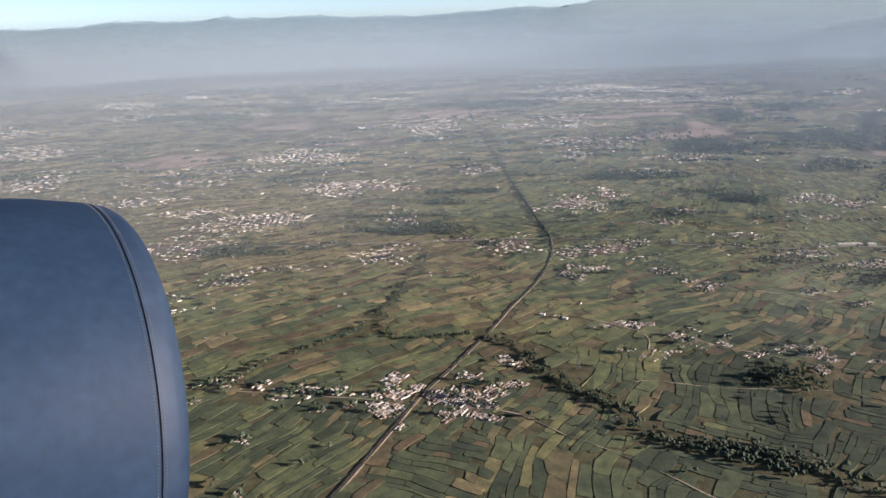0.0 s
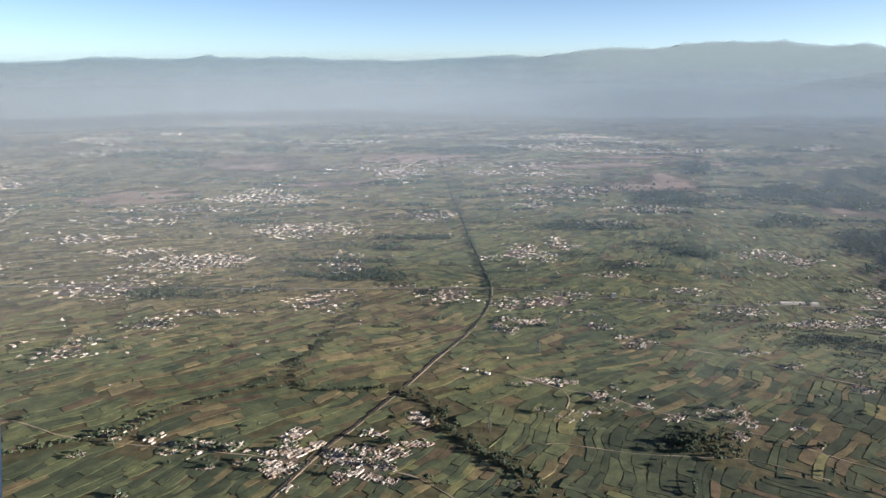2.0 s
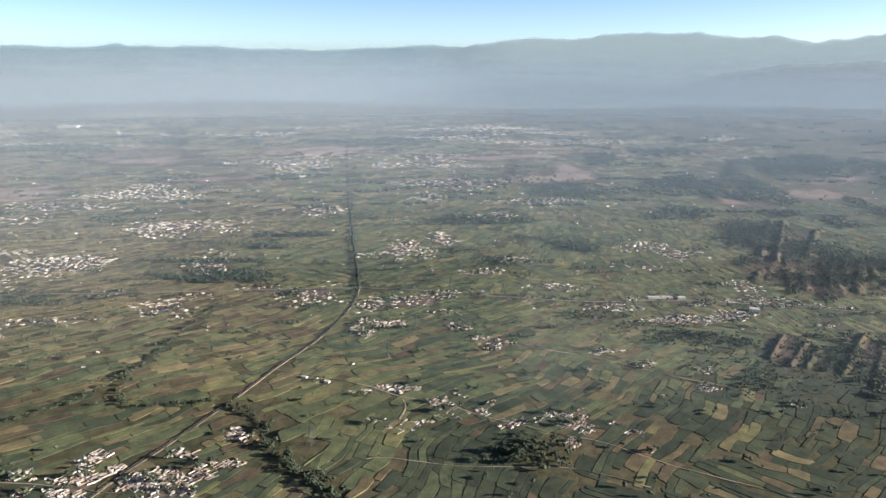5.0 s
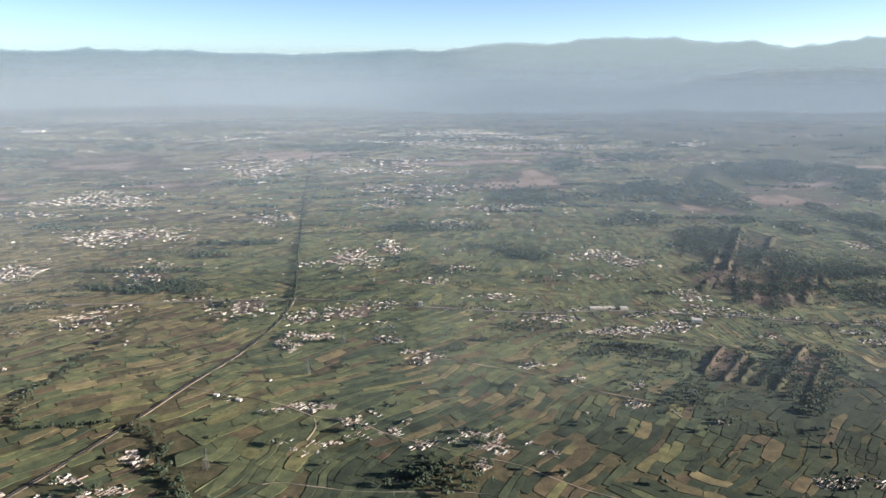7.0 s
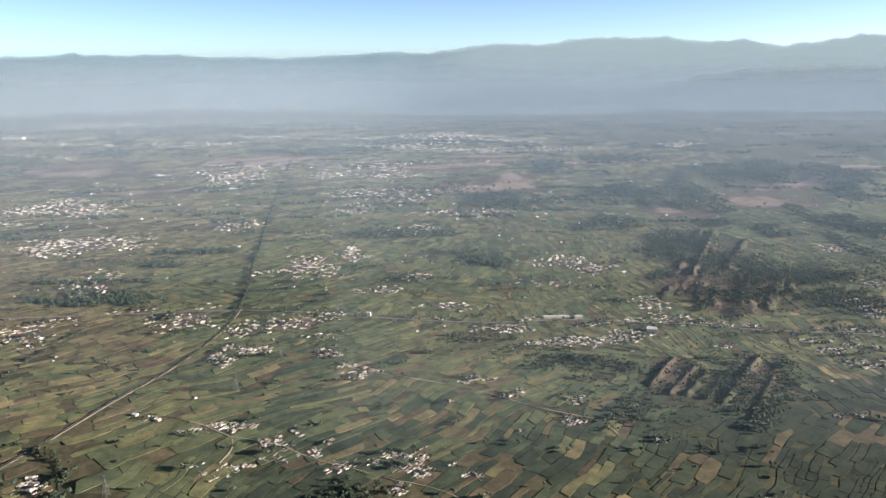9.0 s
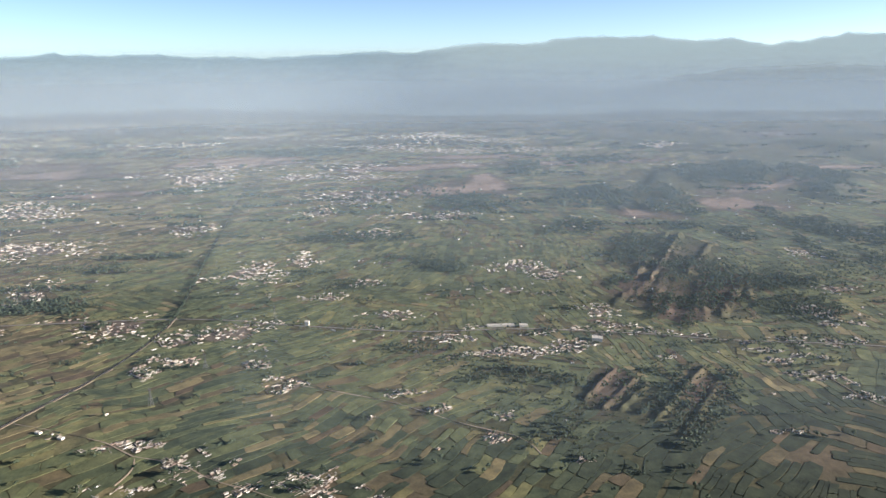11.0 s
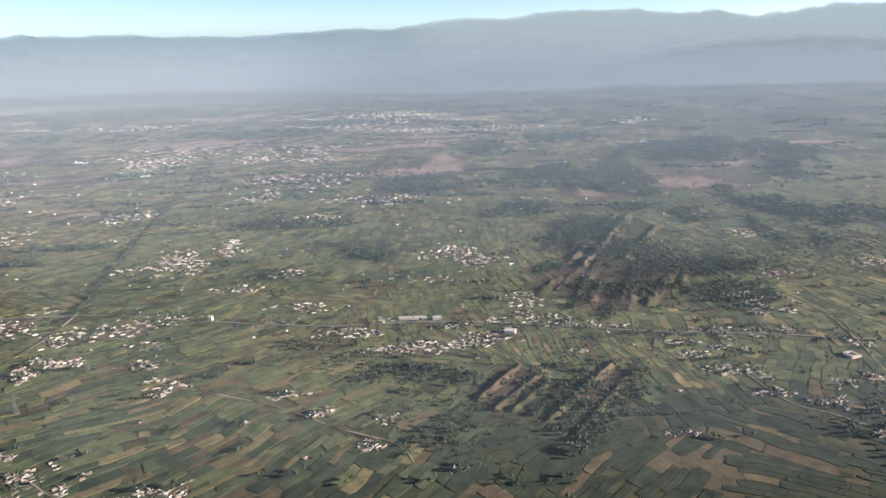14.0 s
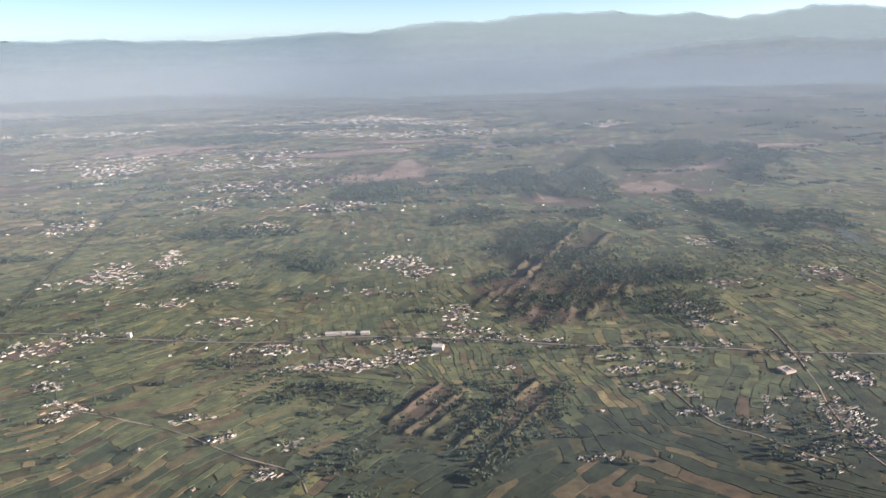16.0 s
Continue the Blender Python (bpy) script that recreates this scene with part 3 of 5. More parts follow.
# ---------------------------------------------------------------- fields
# the lie of the strips, in degrees, at places over the plain
FIELD_LIE = [(-270, 460, 52), (-200, 540, 42), (-135, 545, 46), (-140, 450, 60), (-65, 445, 68), (80, 470, 66), (130, 440, 52), (190, 450, 55), (170, 585, 38), (260, 580, 36), (140, 620, 28), (220, 670, 34), (-100, 620, 32), (-300, 700, 35), (330, 520, 42),
             (440, 850, 84), (470, 830, 106), (600, 640, 93), (700, 650, 60), (640, 540, 139), (500, 545, 49), (570, 545, 36), (590, 1130, 93), (300, 1000, 60), (-300, 1100, 25), (-900, 1000, 20), (900, 800, 100), (1100, 1400, 110), (0, 900, 40), (0, 1800, 30)]


def field_angle(x, y):
    c = s = 0
    for px, py, a in FIELD_LIE:
        w = 1 / ((x - px) ** 2 + (y - py) ** 2 + 1600) ** 2
        c, s = c + w * math.cos(radians(2 * a)), s + w * math.sin(radians(2 * a))
    return np.degrees(np.arctan2(s, c)) / 2 + 12 * smooth_noise(x, y, 500, 17) * np.clip((y - 700) / 500, 0, 1.5)


def plots(x_lo, x_hi, y_lo, y_hi, spacing, wide, long, seed):
    """Strips of cropped land, zone by zone, each with its own lie."""
    r = np.random.RandomState(seed)
    zx, zy = np.meshgrid(np.arange(x_lo, x_hi, spacing), np.arange(y_lo, y_hi, spacing))
    zx = zx.ravel() + r.uniform(-0.4, 0.4, zx.size) * spacing
    zy = zy.ravel() + r.uniform(-0.4, 0.4, zy.size) * spacing
    turn = np.radians(field_angle(zx, zy) + r.uniform(-7, 7, zx.size) + 90 * (r.rand(zx.size) < 0.07))
    out = []
    reach = spacing * 1.05
    for k in range(zx.size):
        scale = r.uniform(0.75, 1.3)
        v = -reach
        while v < reach:
            w = r.uniform(*wide) * scale
            u = -reach + r.uniform(0, long[0])
            while u < reach:
                l = r.uniform(*long) * scale
                out.append((k, u, v, l, w))
                u += l
            v += w
    k, u, v, l, w = np.array(out).T
    k = k.astype(int)
    c, s = np.cos(turn[k]), np.sin(turn[k])
    mx, my = zx[k] + (u + l / 2) * c - (v + w / 2) * s, zy[k] + (u + l / 2) * s + (v + w / 2) * c
    keep = (mx > x_lo) & (mx < x_hi) & (my > y_lo) & (my < y_hi)
    d = np.full(mx.shape, 1e9)
    best = np.zeros(mx.shape, int)
    for z in range(zx.size):
        q = np.hypot(mx - zx[z], my - zy[z])
        near = q < d
        d[near], best[near] = q[near], z
    keep &= best == k
    return mx[keep], my[keep], u[keep], v[keep], l[keep], w[keep], zx[k[keep]], zy[k[keep]], c[keep], s[keep]


# places where no crop grows: centre, half sizes, turn
WILD = [(-560, 2137, 170, 100, 0), (-620, 2056, 80, 70, 0), (-340, 1980, 100, 40, 0), (60, 2280, 60, 50, 0), (262, 1690, 36, 70, 0), (1807, 2577, 120, 70, 0), (577, 516, 18, 24, 0), (650, 900, 75, 100, -28),
        (712, 1100, 75, 120, -30), (468, 660, 44, 30, 48), (1150, 1740, 300, 200, 25), (790, 1370, 80, 45, -30), (500, 1690, 140, 110, 20), (1040, 1450, 130, 90, 20), (-500, 2007, 140, 88, 0)]
WILD += [(-655, 1551, 124, 102, 0), (566, 1800, 55, 82, 0), (623, 2195, 245, 50, 0), (-60, 2150, 200, 75, 0), (320, 1640, 160, 40, -4), (-40, 2220, 210, 60, -8), (430, 2020, 240, 55, 10),
        (1180, 1620, 190, 38, 25), (900, 2050, 280, 55, 5), (-300, 1720, 150, 55, 0), (1500, 1850, 150, 55, 0), (380, 700, 40, 14, -20), (184, 490, 38, 24, 15)]


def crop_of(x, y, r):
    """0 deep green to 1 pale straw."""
    # deeper crops near and south-east: green land, plus the window edge's dimming as colour
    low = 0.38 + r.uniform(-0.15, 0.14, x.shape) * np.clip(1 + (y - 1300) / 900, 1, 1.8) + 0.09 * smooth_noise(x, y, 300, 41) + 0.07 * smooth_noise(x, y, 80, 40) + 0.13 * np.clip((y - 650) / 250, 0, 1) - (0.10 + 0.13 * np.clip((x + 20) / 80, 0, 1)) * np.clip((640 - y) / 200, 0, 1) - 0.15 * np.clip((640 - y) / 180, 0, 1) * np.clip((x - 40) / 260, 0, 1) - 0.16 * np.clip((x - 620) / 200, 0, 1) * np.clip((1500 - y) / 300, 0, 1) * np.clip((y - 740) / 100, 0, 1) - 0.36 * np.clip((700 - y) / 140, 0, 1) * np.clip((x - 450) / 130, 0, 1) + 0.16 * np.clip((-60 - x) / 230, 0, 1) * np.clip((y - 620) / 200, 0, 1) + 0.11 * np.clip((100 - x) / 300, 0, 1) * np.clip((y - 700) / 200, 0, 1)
    straw = 0.08 + 0.12 * smooth_noise(x, y, 95, 49)
    for cx, cy, rx, ry, turn, k in STRAW:
        straw = straw + k * np.exp(-ellipse(x, y, cx, cy, rx, ry, turn) ** 2)
    for cx, cy, rx, ry, turn, k in GREEN:
        q = k * np.exp(-ellipse(x, y, cx, cy, rx, ry, turn) ** 2)
        straw, low = straw - q, low - 0.6 * q
    brown = 0.025 + 0.03 * smooth_noise(x, y, 140, 50)
    for cx, cy, rx, ry, turn, k in BROWN:
        brown = brown + k * np.exp(-ellipse(x, y, cx, cy, rx, ry, turn) ** 2)
    brown = brown + 0.34 * np.clip((y - 1500) / 250, 0, 1) * np.clip((2700 - y) / 300, 0, 1) * np.clip((350 - x) / 300, 0.25, 1)
    # straw grows with distance: drier land, and paleness in place of thinner haze
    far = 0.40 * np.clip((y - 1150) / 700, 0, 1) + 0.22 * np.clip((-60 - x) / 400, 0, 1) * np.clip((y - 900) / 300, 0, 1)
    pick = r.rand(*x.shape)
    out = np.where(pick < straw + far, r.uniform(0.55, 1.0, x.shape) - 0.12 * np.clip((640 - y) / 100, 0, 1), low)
    out = np.where(pick > 1 - brown, r.uniform(0.64, 0.72, x.shape), out)
    return np.clip(out, 0.05 * (x < 470), 1)


# where straw, green crops and ploughed earth gather: centre, half sizes, turn, how much
STRAW = [(-90, 480, 130, 90, 0, 0.22), (558, 537, 22, 18, 0, 0.45), (637, 543, 20, 36, 0, 0.55), (517, 527, 18, 9, 0, 0.3), (621, 651, 16, 15, 0, 0.4),
         (522, 646, 16, 12, 0, 0.4), (-40, 640, 130, 90, 30, 0.12), (-92, 592, 34, 14, 0, 0.6), (-126, 552, 30, 14, 50, 0.3)]
STRAW += [(235, 640, 120, 90, 20, 0.36), (320, 500, 100, 80, 0, 0.30), (100, 540, 50, 14, 0, 0.3), (-400, 1000, 320, 280, 0, 0.28),
         (-700, 1500, 400, 500, 0, 0.20), (-260, 740, 190, 150, 0, 0.20), (-130, 640, 120, 60, 20, 0.15), (760, 800, 160, 80, 0, 0.15)]
# near and south-eastern green spots also hold the window edge's dimming
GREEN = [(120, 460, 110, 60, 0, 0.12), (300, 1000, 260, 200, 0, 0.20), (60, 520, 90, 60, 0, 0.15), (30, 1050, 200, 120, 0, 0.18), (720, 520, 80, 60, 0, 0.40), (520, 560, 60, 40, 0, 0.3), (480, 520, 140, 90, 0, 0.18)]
BROWN = [(600, 540, 80, 34, 10, 0.10), (558, 673, 15, 22, 0, 0.3), (690, 590, 50, 25, 0, 0.25), (300, 460, 90, 60, 0, 0.20), (-300, 560, 90, 60, 0, 0.10)]


EDGES = []


def fields(name, label, x_lo, x_hi, y_lo, y_hi, spacing, wide, long, seed, inset, step_up, hedges):
    mx, my, u, v, l, w, zx, zy, c, s = plots(x_lo, x_hi, y_lo, y_hi, spacing, wide, long, seed)
    r = np.random.RandomState(seed + 1)
    ok = np.ones(mx.shape, bool)
    for cx, cy, rx, ry, turn in WILD:
        ok &= ellipse(mx, my, cx, cy, rx, ry, turn) + 0.2 * smooth_noise(mx, my, 60, 43) > 1.0
    for way, gap in [(RAIL, 1.6), (ROAD, 2.8), (STREAM, 9), (BROOK, 4)] + [(q, 1.2) for q in LANES]:
        ok &= line_distance(mx, my, way) > gap + 0.25 * w
    for cx, cy, rx, ry, n, turn in NEAR_VILLAGES + VILLAGES:
        if n > 12:
            ok &= ellipse(mx, my, cx, cy, rx, ry) > 0.55
    ok &= r.rand(mx.size) > 0.03
    mx, my, u, v, l, w, zx, zy, c, s = (a[ok] for a in (mx, my, u, v, l, w, zx, zy, c, s))
    n = mx.size
    gap = r.uniform(0.2, 1.0, (n, 4)) * inset
    corner_u = np.stack([u + gap[:, 0], u + l - gap[:, 1], u + l - gap[:, 1], u + gap[:, 0]], 1)
    corner_v = np.stack([v + gap[:, 2], v + gap[:, 2], v + w - gap[:, 3], v + w - gap[:, 3]], 1)
    # a slight lean of the cross edges, rounded corners and a sway of the long edges
    lean = np.repeat(r.uniform(-0.22, 0.22, n)[:, None], 4, 1) * (corner_v - v[:, None])
    corner_u = corner_u + lean + r.uniform(-0.5, 0.5, (n, 4)) * inset
    corner_v = corner_v + r.uniform(-0.5, 0.5, (n, 4)) * inset
    rim_u, rim_v = [], []
    for k in range(4):
        e = (k + 1) % 4
        for q in (0.10, 0.5, 0.90):
            sway = r.uniform(-0.5, 0.5, n) * inset * (q == 0.5)
            rim_u.append(corner_u[:, k] * (1 - q) + corner_u[:, e] * q + sway)
            rim_v.append(corner_v[:, k] * (1 - q) + corner_v[:, e] * q + sway)
    rim_u, rim_v = np.stack(rim_u, 1), np.stack(rim_v, 1)
    x = zx[:, None] + rim_u * c[:, None] - rim_v * s[:, None]
    y = zy[:, None] + rim_u * s[:, None] + rim_v * c[:, None]
    x, y = x + 5 * smooth_noise(x, y, 120, 47) + 1.7 * smooth_noise(x, y, 34, 51), y + 5 * smooth_noise(x, y, 130, 48) + 1.7 * smooth_noise(x, y, 31, 52)
    z = land(x, y)
    flat = np.ptp(z, axis=1) < 1.0
    x, y, z, mx, my = x[flat], y[flat], z[flat], mx[flat], my[flat]
    n = mx.size
    top = z + (0.12 + r.uniform(0, step_up, n))[:, None]
    verts = np.concatenate([np.stack([x, y, top], 2), np.stack([x, y, z - 0.8], 2)], 1).reshape(-1, 3)
    b = np.arange(n)[:, None] * 24
    faces = (b + np.arange(12)[None]).tolist()
    k = np.arange(12)
    quads = np.stack([k, k + 12, (k + 1) % 12 + 12, (k + 1) % 12], 1)
    faces += (b[:, :, None] + quads[None]).reshape(-1, 4).tolist()
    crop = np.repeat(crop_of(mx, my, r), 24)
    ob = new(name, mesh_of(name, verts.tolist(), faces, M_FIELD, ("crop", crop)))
    tagged(ob, label, "fields", kind="stuff")
    if hedges:
        pick = r.rand(n) < hedges
        side = r.randint(0, 4, n)
        for i in np.nonzero(pick)[0]:
            a = 3 * side[i]
            EDGES.append((x[i, a], y[i, a], x[i, a + 1], y[i, a + 1]))
            EDGES.append((x[i, a + 1], y[i, a + 1], x[i, a + 2], y[i, a + 2]))


fields("crop_fields", "patchwork of green and straw-coloured strip fields", -620, 960, 300, 1330, 85, (3.8, 12), (12, 38), 5, 0.5, 0.3, 0.30)
fields("outer_fields", "hazy patchwork of olive and tan fields", -1500, 1750, 1330, 2500, 200, (10, 22), (24, 62), 7, 1.1, 0.5, 0.35)
fields("western_fields", "dry straw and olive fields near scattered villages", -1500, -620, 500, 1330, 150, (8, 18), (18, 48), 9, 0.8, 0.4, 0.40)
fields("eastern_fields", "olive fields among scrub on the plain", 960, 1500, 500, 1330, 110, (7, 15), (16, 40), 11, 0.9, 0.5, 0.5)
fields("southern_fields", "olive and straw fields below the flight path", -800, 1200, -300, 300, 130, (6, 16), (14, 44), 15, 0.8, 0.3, 0.0)
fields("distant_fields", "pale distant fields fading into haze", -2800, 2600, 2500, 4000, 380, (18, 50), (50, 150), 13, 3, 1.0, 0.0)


# ---------------------------------------------------------------- trodden ground of the villages
v, f = [], []
for n, (cx, cy, rx, ry, count, _) in enumerate(NEAR_VILLAGES + VILLAGES):
    if count < 8 or cy > 2000:
        continue
    b = len(v)
    v.append((cx, cy, ground_at(cx, cy) + 0.16))
    for ring in (0.25, 0.5, 0.72):
        for k in range(18):
            a = k * math.pi / 9
            q = ring * (0.92 + 0.45 * noise.noise((math.cos(a) * 1.5, math.sin(a) * 1.5, n * 3.1)) + 0.12 * noise.noise((math.cos(a) * 6, math.sin(a) * 6, n * 1.7)))
            x, y = cx + rx * q * math.cos(a), cy + ry * q * math.sin(a)
            v.append((x, y, ground_at(x, y) + (0.16 if ring < 0.7 else 0.02)))
    for k in range(18):
        e = (k + 1) % 18
        f.append((b, b + 1 + k, b + 1 + e))
        for ring in range(2):
            o = b + 1 + ring * 18
            f.append((o + k, o + 18 + k, o + 18 + e, o + e))
tagged(new("village_ground", mesh_of("village_ground", v, f, M_EARTH)), "bare trodden earth between village houses", "ground", kind="structure")


# ---------------------------------------------------------------- roads and railway
def dense(pts, step):
    out = []
    p = [Vector((*q, 0)) for q in pts]
    for i in range(len(p) - 1):
        a, b, c, d = p[max(i - 1, 0)], p[i], p[i + 1], p[min(i + 2, len(p) - 1)]
        n = max(2, int((c - b).length / step))
        for k in range(n):
            t = k / n
            out.append(0.5 * ((2 * b) + (c - a) * t + (2 * a - 5 * b + 4 * c - d) * t * t + (3 * b - a - 3 * c + d) * t ** 3))
    return out + [p[-1]]


def ribbon(name, pts, cross, mat, wobble=0.0, step=8):
    """A long strip whose cross-section is given as (offset, height over the ground)."""
    line = dense(pts, step)
    v, f, n = [], [], len(cross)
    for i, q in enumerate(line):
        d = (line[min(i + 1, len(line) - 1)] - line[max(i - 1, 0)]).normalized()
        side = Vector((d.y, -d.x, 0))
        base = ground_at(q.x, q.y)
        for off, h in cross:
            w = wobble * noise.noise((q.x * 0.05, q.y * 0.05, off))
            p = q + side * (off + w)
            v.append((p.x, p.y, base + h))
        if i:
            a, b = (i - 1) * n, i * n
            f += [(a + k, b + k, b + k + 1, a + k + 1) for k in range(n - 1)]
    return mesh_of(name, v, f, mat)


railway = tagged(new("railway_embankment", ribbon("railway_embankment", RAIL, [(-1.8, -0.5), (-1.2, 0.5), (1.0, 0.5), (1.5, -0.5)], M_BALLAST)), "raised dark ballast embankment of a railway line", "railway", kind="structure")
for off in (-0.3, 0.3):
    part("rail", ribbon("rail", RAIL, [(off - 0.02, 0.5), (off - 0.02, 0.55), (off + 0.02, 0.55), (off + 0.02, 0.5)], M_STEEL), railway)
tagged(new("road_beside_rail", ribbon("road_beside_rail", RAIL[:10], [(1.9, -0.2), (2.0, 0.22), (2.7, 0.22), (2.8, -0.2)], M_DIRT, 0.5)), "pale dusty road along the railway", "road", kind="structure")
tagged(new("road_main", ribbon("road_main", ROAD, [(-1.3, -0.3), (-1.0, 0.6), (1.0, 0.6), (1.3, -0.3)], M_ASPHALT, 0.3)), "grey asphalt main road through the villages", "road", kind="structure")
tagged(new("road_verge", ribbon("road_verge", ROAD, [(1.1, -0.3), (1.2, 0.55), (1.7, 0.5), (1.9, -0.3)], M_EARTH, 0.5)), "dusty pale verge of the main road", "road", kind="structure")
for k, way in enumerate(LANES):
    tagged(new("lane_%d" % (k + 1), ribbon("lane", way, [(-0.46, -0.3), (-0.36, 0.46), (0.36, 0.46), (0.46, -0.3)], M_DIRT, 1.0, 5)), "narrow pale dirt lane between the fields", "lane", kind="structure")
LANE_STRING = [(70, 594), (90, 586), (109, 577), (128, 559), (144, 547), (161, 538), (194, 516), (205, 512)]
tagged(new("lane_string", ribbon("lane", LANE_STRING, [(-0.46, -0.3), (-0.36, 0.46), (0.36, 0.46), (0.46, -0.3)], M_DIRT, 0.8, 5)), "narrow pale dirt lane through a string of houses", "lane", kind="structure")
tagged(new("stream", ribbon("stream", STREAM, [(-0.9, 0.3), (0.9, 0.3)], M_WATER, 1.2, 5)), "narrow dark stream in a wooded gully", "stream", kind="structure")
tagged(new("river", ribbon("river", [(1080, 1190), (1136, 1099), (1123, 966), (1250, 860)], [(-9, 0.5), (9, 0.5)], M_WATER, 6, 12)), "winding pale river far out on the plain", "river", kind="structure")


# ---------------------------------------------------------------- houses
def box(v, f, cx, cy, z0, w, d, h, turn, parapet=0.14, rim=0.16):
    """A flat-roofed block with a sunken roof inside its parapet; one connected piece."""
    c, s = math.cos(turn), math.sin(turn)
    b = len(v)
    for hw, hd, z in ((w / 2, d / 2, z0), (w / 2, d / 2, z0 + h), (w / 2 - rim, d / 2 - rim, z0 + h), (w / 2 - rim, d / 2 - rim, z0 + h - parapet)):
        for sx, sy in ((-1, -1), (1, -1), (1, 1), (-1, 1)):
            v.append((cx + sx * hw * c - sy * hd * s, cy + sx * hw * s + sy * hd * c, z))
    for ring in range(3):
        for k in range(4):
            a, e = b + ring * 4 + k, b + ring * 4 + (k + 1) % 4
            f.append((a, e, e + 4, a + 4))
    f.append((b + 12, b + 13, b + 14, b + 15))


def compound(v, f, x, y, z, turn, w, d, h):
    """One-room-deep ranges and low walls round a yard: a bar, an angle or three sides, open towards the sun."""
    c, s = math.cos(turn), math.sin(turn)

    def bar(u, t, bw, bd, bh):
        box(v, f, x + u * c - t * s, y + u * s + t * c, z, bw, bd, bh, turn, 0.1, min(0.12, bw * 0.3, bd * 0.3))
    deep = min(0.8, d * 0.32) * place.uniform(0.7, 1.0)
    back = d * place.uniform(0.75, 1.1)
    bar(place.uniform(-0.1, 0.1) * w, 0, w * place.uniform(0.55, 0.95), deep, h)
    if place.random() < 0.5:
        bar(place.choice((-1, 1)) * (w - deep) / 2, deep / 2 + back / 2, deep, back, h * place.uniform(0.75, 1.0))
    kind = place.random()
    if kind < 0.45:
        bar(0, deep / 2 + back, w, 0.3, h * 0.7)
    elif kind < 0.7:
        bar(place.uniform(-0.2, 0.2) * w, deep / 2 + back, w * place.uniform(0.4, 0.7), deep * 0.8, h * place.uniform(0.8, 1.0))
    if place.random() < 0.14:
        bar(-w * 0.2, 0, w * 0.35, deep * 0.9, h * 1.6)


def solid(v, f, x0, y0, z0, x1, y1, z1):
    b = len(v)
    v += [(x, y, z) for z in (z0, z1) for x, y in ((x0, y0), (x1, y0), (x1, y1), (x0, y1))]
    f += [(b + q[0], b + q[1], b + q[2], b + q[3]) for q in ((0, 1, 5, 4), (1, 2, 6, 5), (2, 3, 7, 6), (3, 0, 4, 7), (4, 5, 6, 7))]


def block_mesh(name, mat, *blocks):
    v, f = [], []
    for q in blocks:
        solid(v, f, *q)
    return mesh_of(name, v, f, mat)


def house_pattern(w, d, h, wing, upper, yard):
    """A flat-roofed village house: walls with a parapet, roof, door, windows, perhaps a wing, an upper room, a walled yard."""
    house = new("house")
    tagged(house, "flat-roofed village house with plastered walls", "house", "village houses")
    v, f = [], []
    box(v, f, 0, 0, -1.2, w, d, h + 1.2, 0, 0.14, 0.12)
    part("wall", mesh_of("wall", v, f, M_HOUSE), house)
    part("roof", block_mesh("roof", M_ROOF, (-w / 2 + 0.13, -d / 2 + 0.13, h - 0.2, w / 2 - 0.13, d / 2 - 0.13, h - 0.08)), house, "flat screeded roof")
    part("door", block_mesh("door", M_DOOR, (-0.18, -d / 2 - 0.04, 0, 0.18, -d / 2 + 0.02, 0.56)), house)
    for x in (-w * 0.32, w * 0.32):
        part("window", block_mesh("window", M_GLASS, (x - 0.22, -d / 2 - 0.03, 0.28, x + 0.22, -d / 2 + 0.02, 0.52)), house)
    if wing:
        v, f = [], []
        box(v, f, w / 2 - 0.5, d / 2 + wing / 2, -1.2, 1.0, wing, h * 0.92 + 1.2, 0)
        part("wing", mesh_of("wing", v, f, M_HOUSE), house)
    if upper:
        v, f = [], []
        box(v, f, -w * 0.2, 0, h - 0.15, w * 0.5, d * 0.8, 0.95, 0)
        part("upper_room", mesh_of("upper_room", v, f, M_HOUSE), house, "small upper room on the roof")
    if yard:
        y0, y1 = d / 2, d / 2 + yard
        part("yard_wall", block_mesh("yard_wall", M_HOUSE, (-w / 2, y0, -1, -w / 2 + 0.12, y1, 0.5), (-w / 2, y1 - 0.14, -1, w / 2, y1, 0.5), (w / 2 - 0.12, y0, -1, w / 2, y1, 0.5)), house, "low wall round the yard")
    return house


def join_houses(v, f):
    """One mesh of many joined houses, with screed on their flat roofs."""
    me = mesh_of("village_houses", v, f, M_HOUSES)
    me.materials.append(M_ROOF)
    me.polygons.foreach_set("material_index", [1 if k % 13 == 12 else 0 for k in range(len(f))])
    tagged(new("village_houses", me), "cluster of pale flat-roofed village houses", "houses", "villages", "stuff")


PATTERNS = [house_pattern(*q) for q in ((7.2, 0.55, 0.66, 0, False, 0), (5.2, 0.55, 0.62, 2.6, False, 3.0), (7.8, 0.6, 0.66, 3.0, False, 3.4), (2.4, 1.1, 0.8, 0, True, 0), (4.2, 0.5, 0.6, 0, False, 2.6), (3.0, 1.3, 0.72, 0, False, 0), (5.8, 0.55, 0.62, 2.2, False, 0), (4.6, 0.5, 0.58, 0, False, 0))]
TREE_SPOTS = []
place = random.Random(11)
used = set()
single = 0
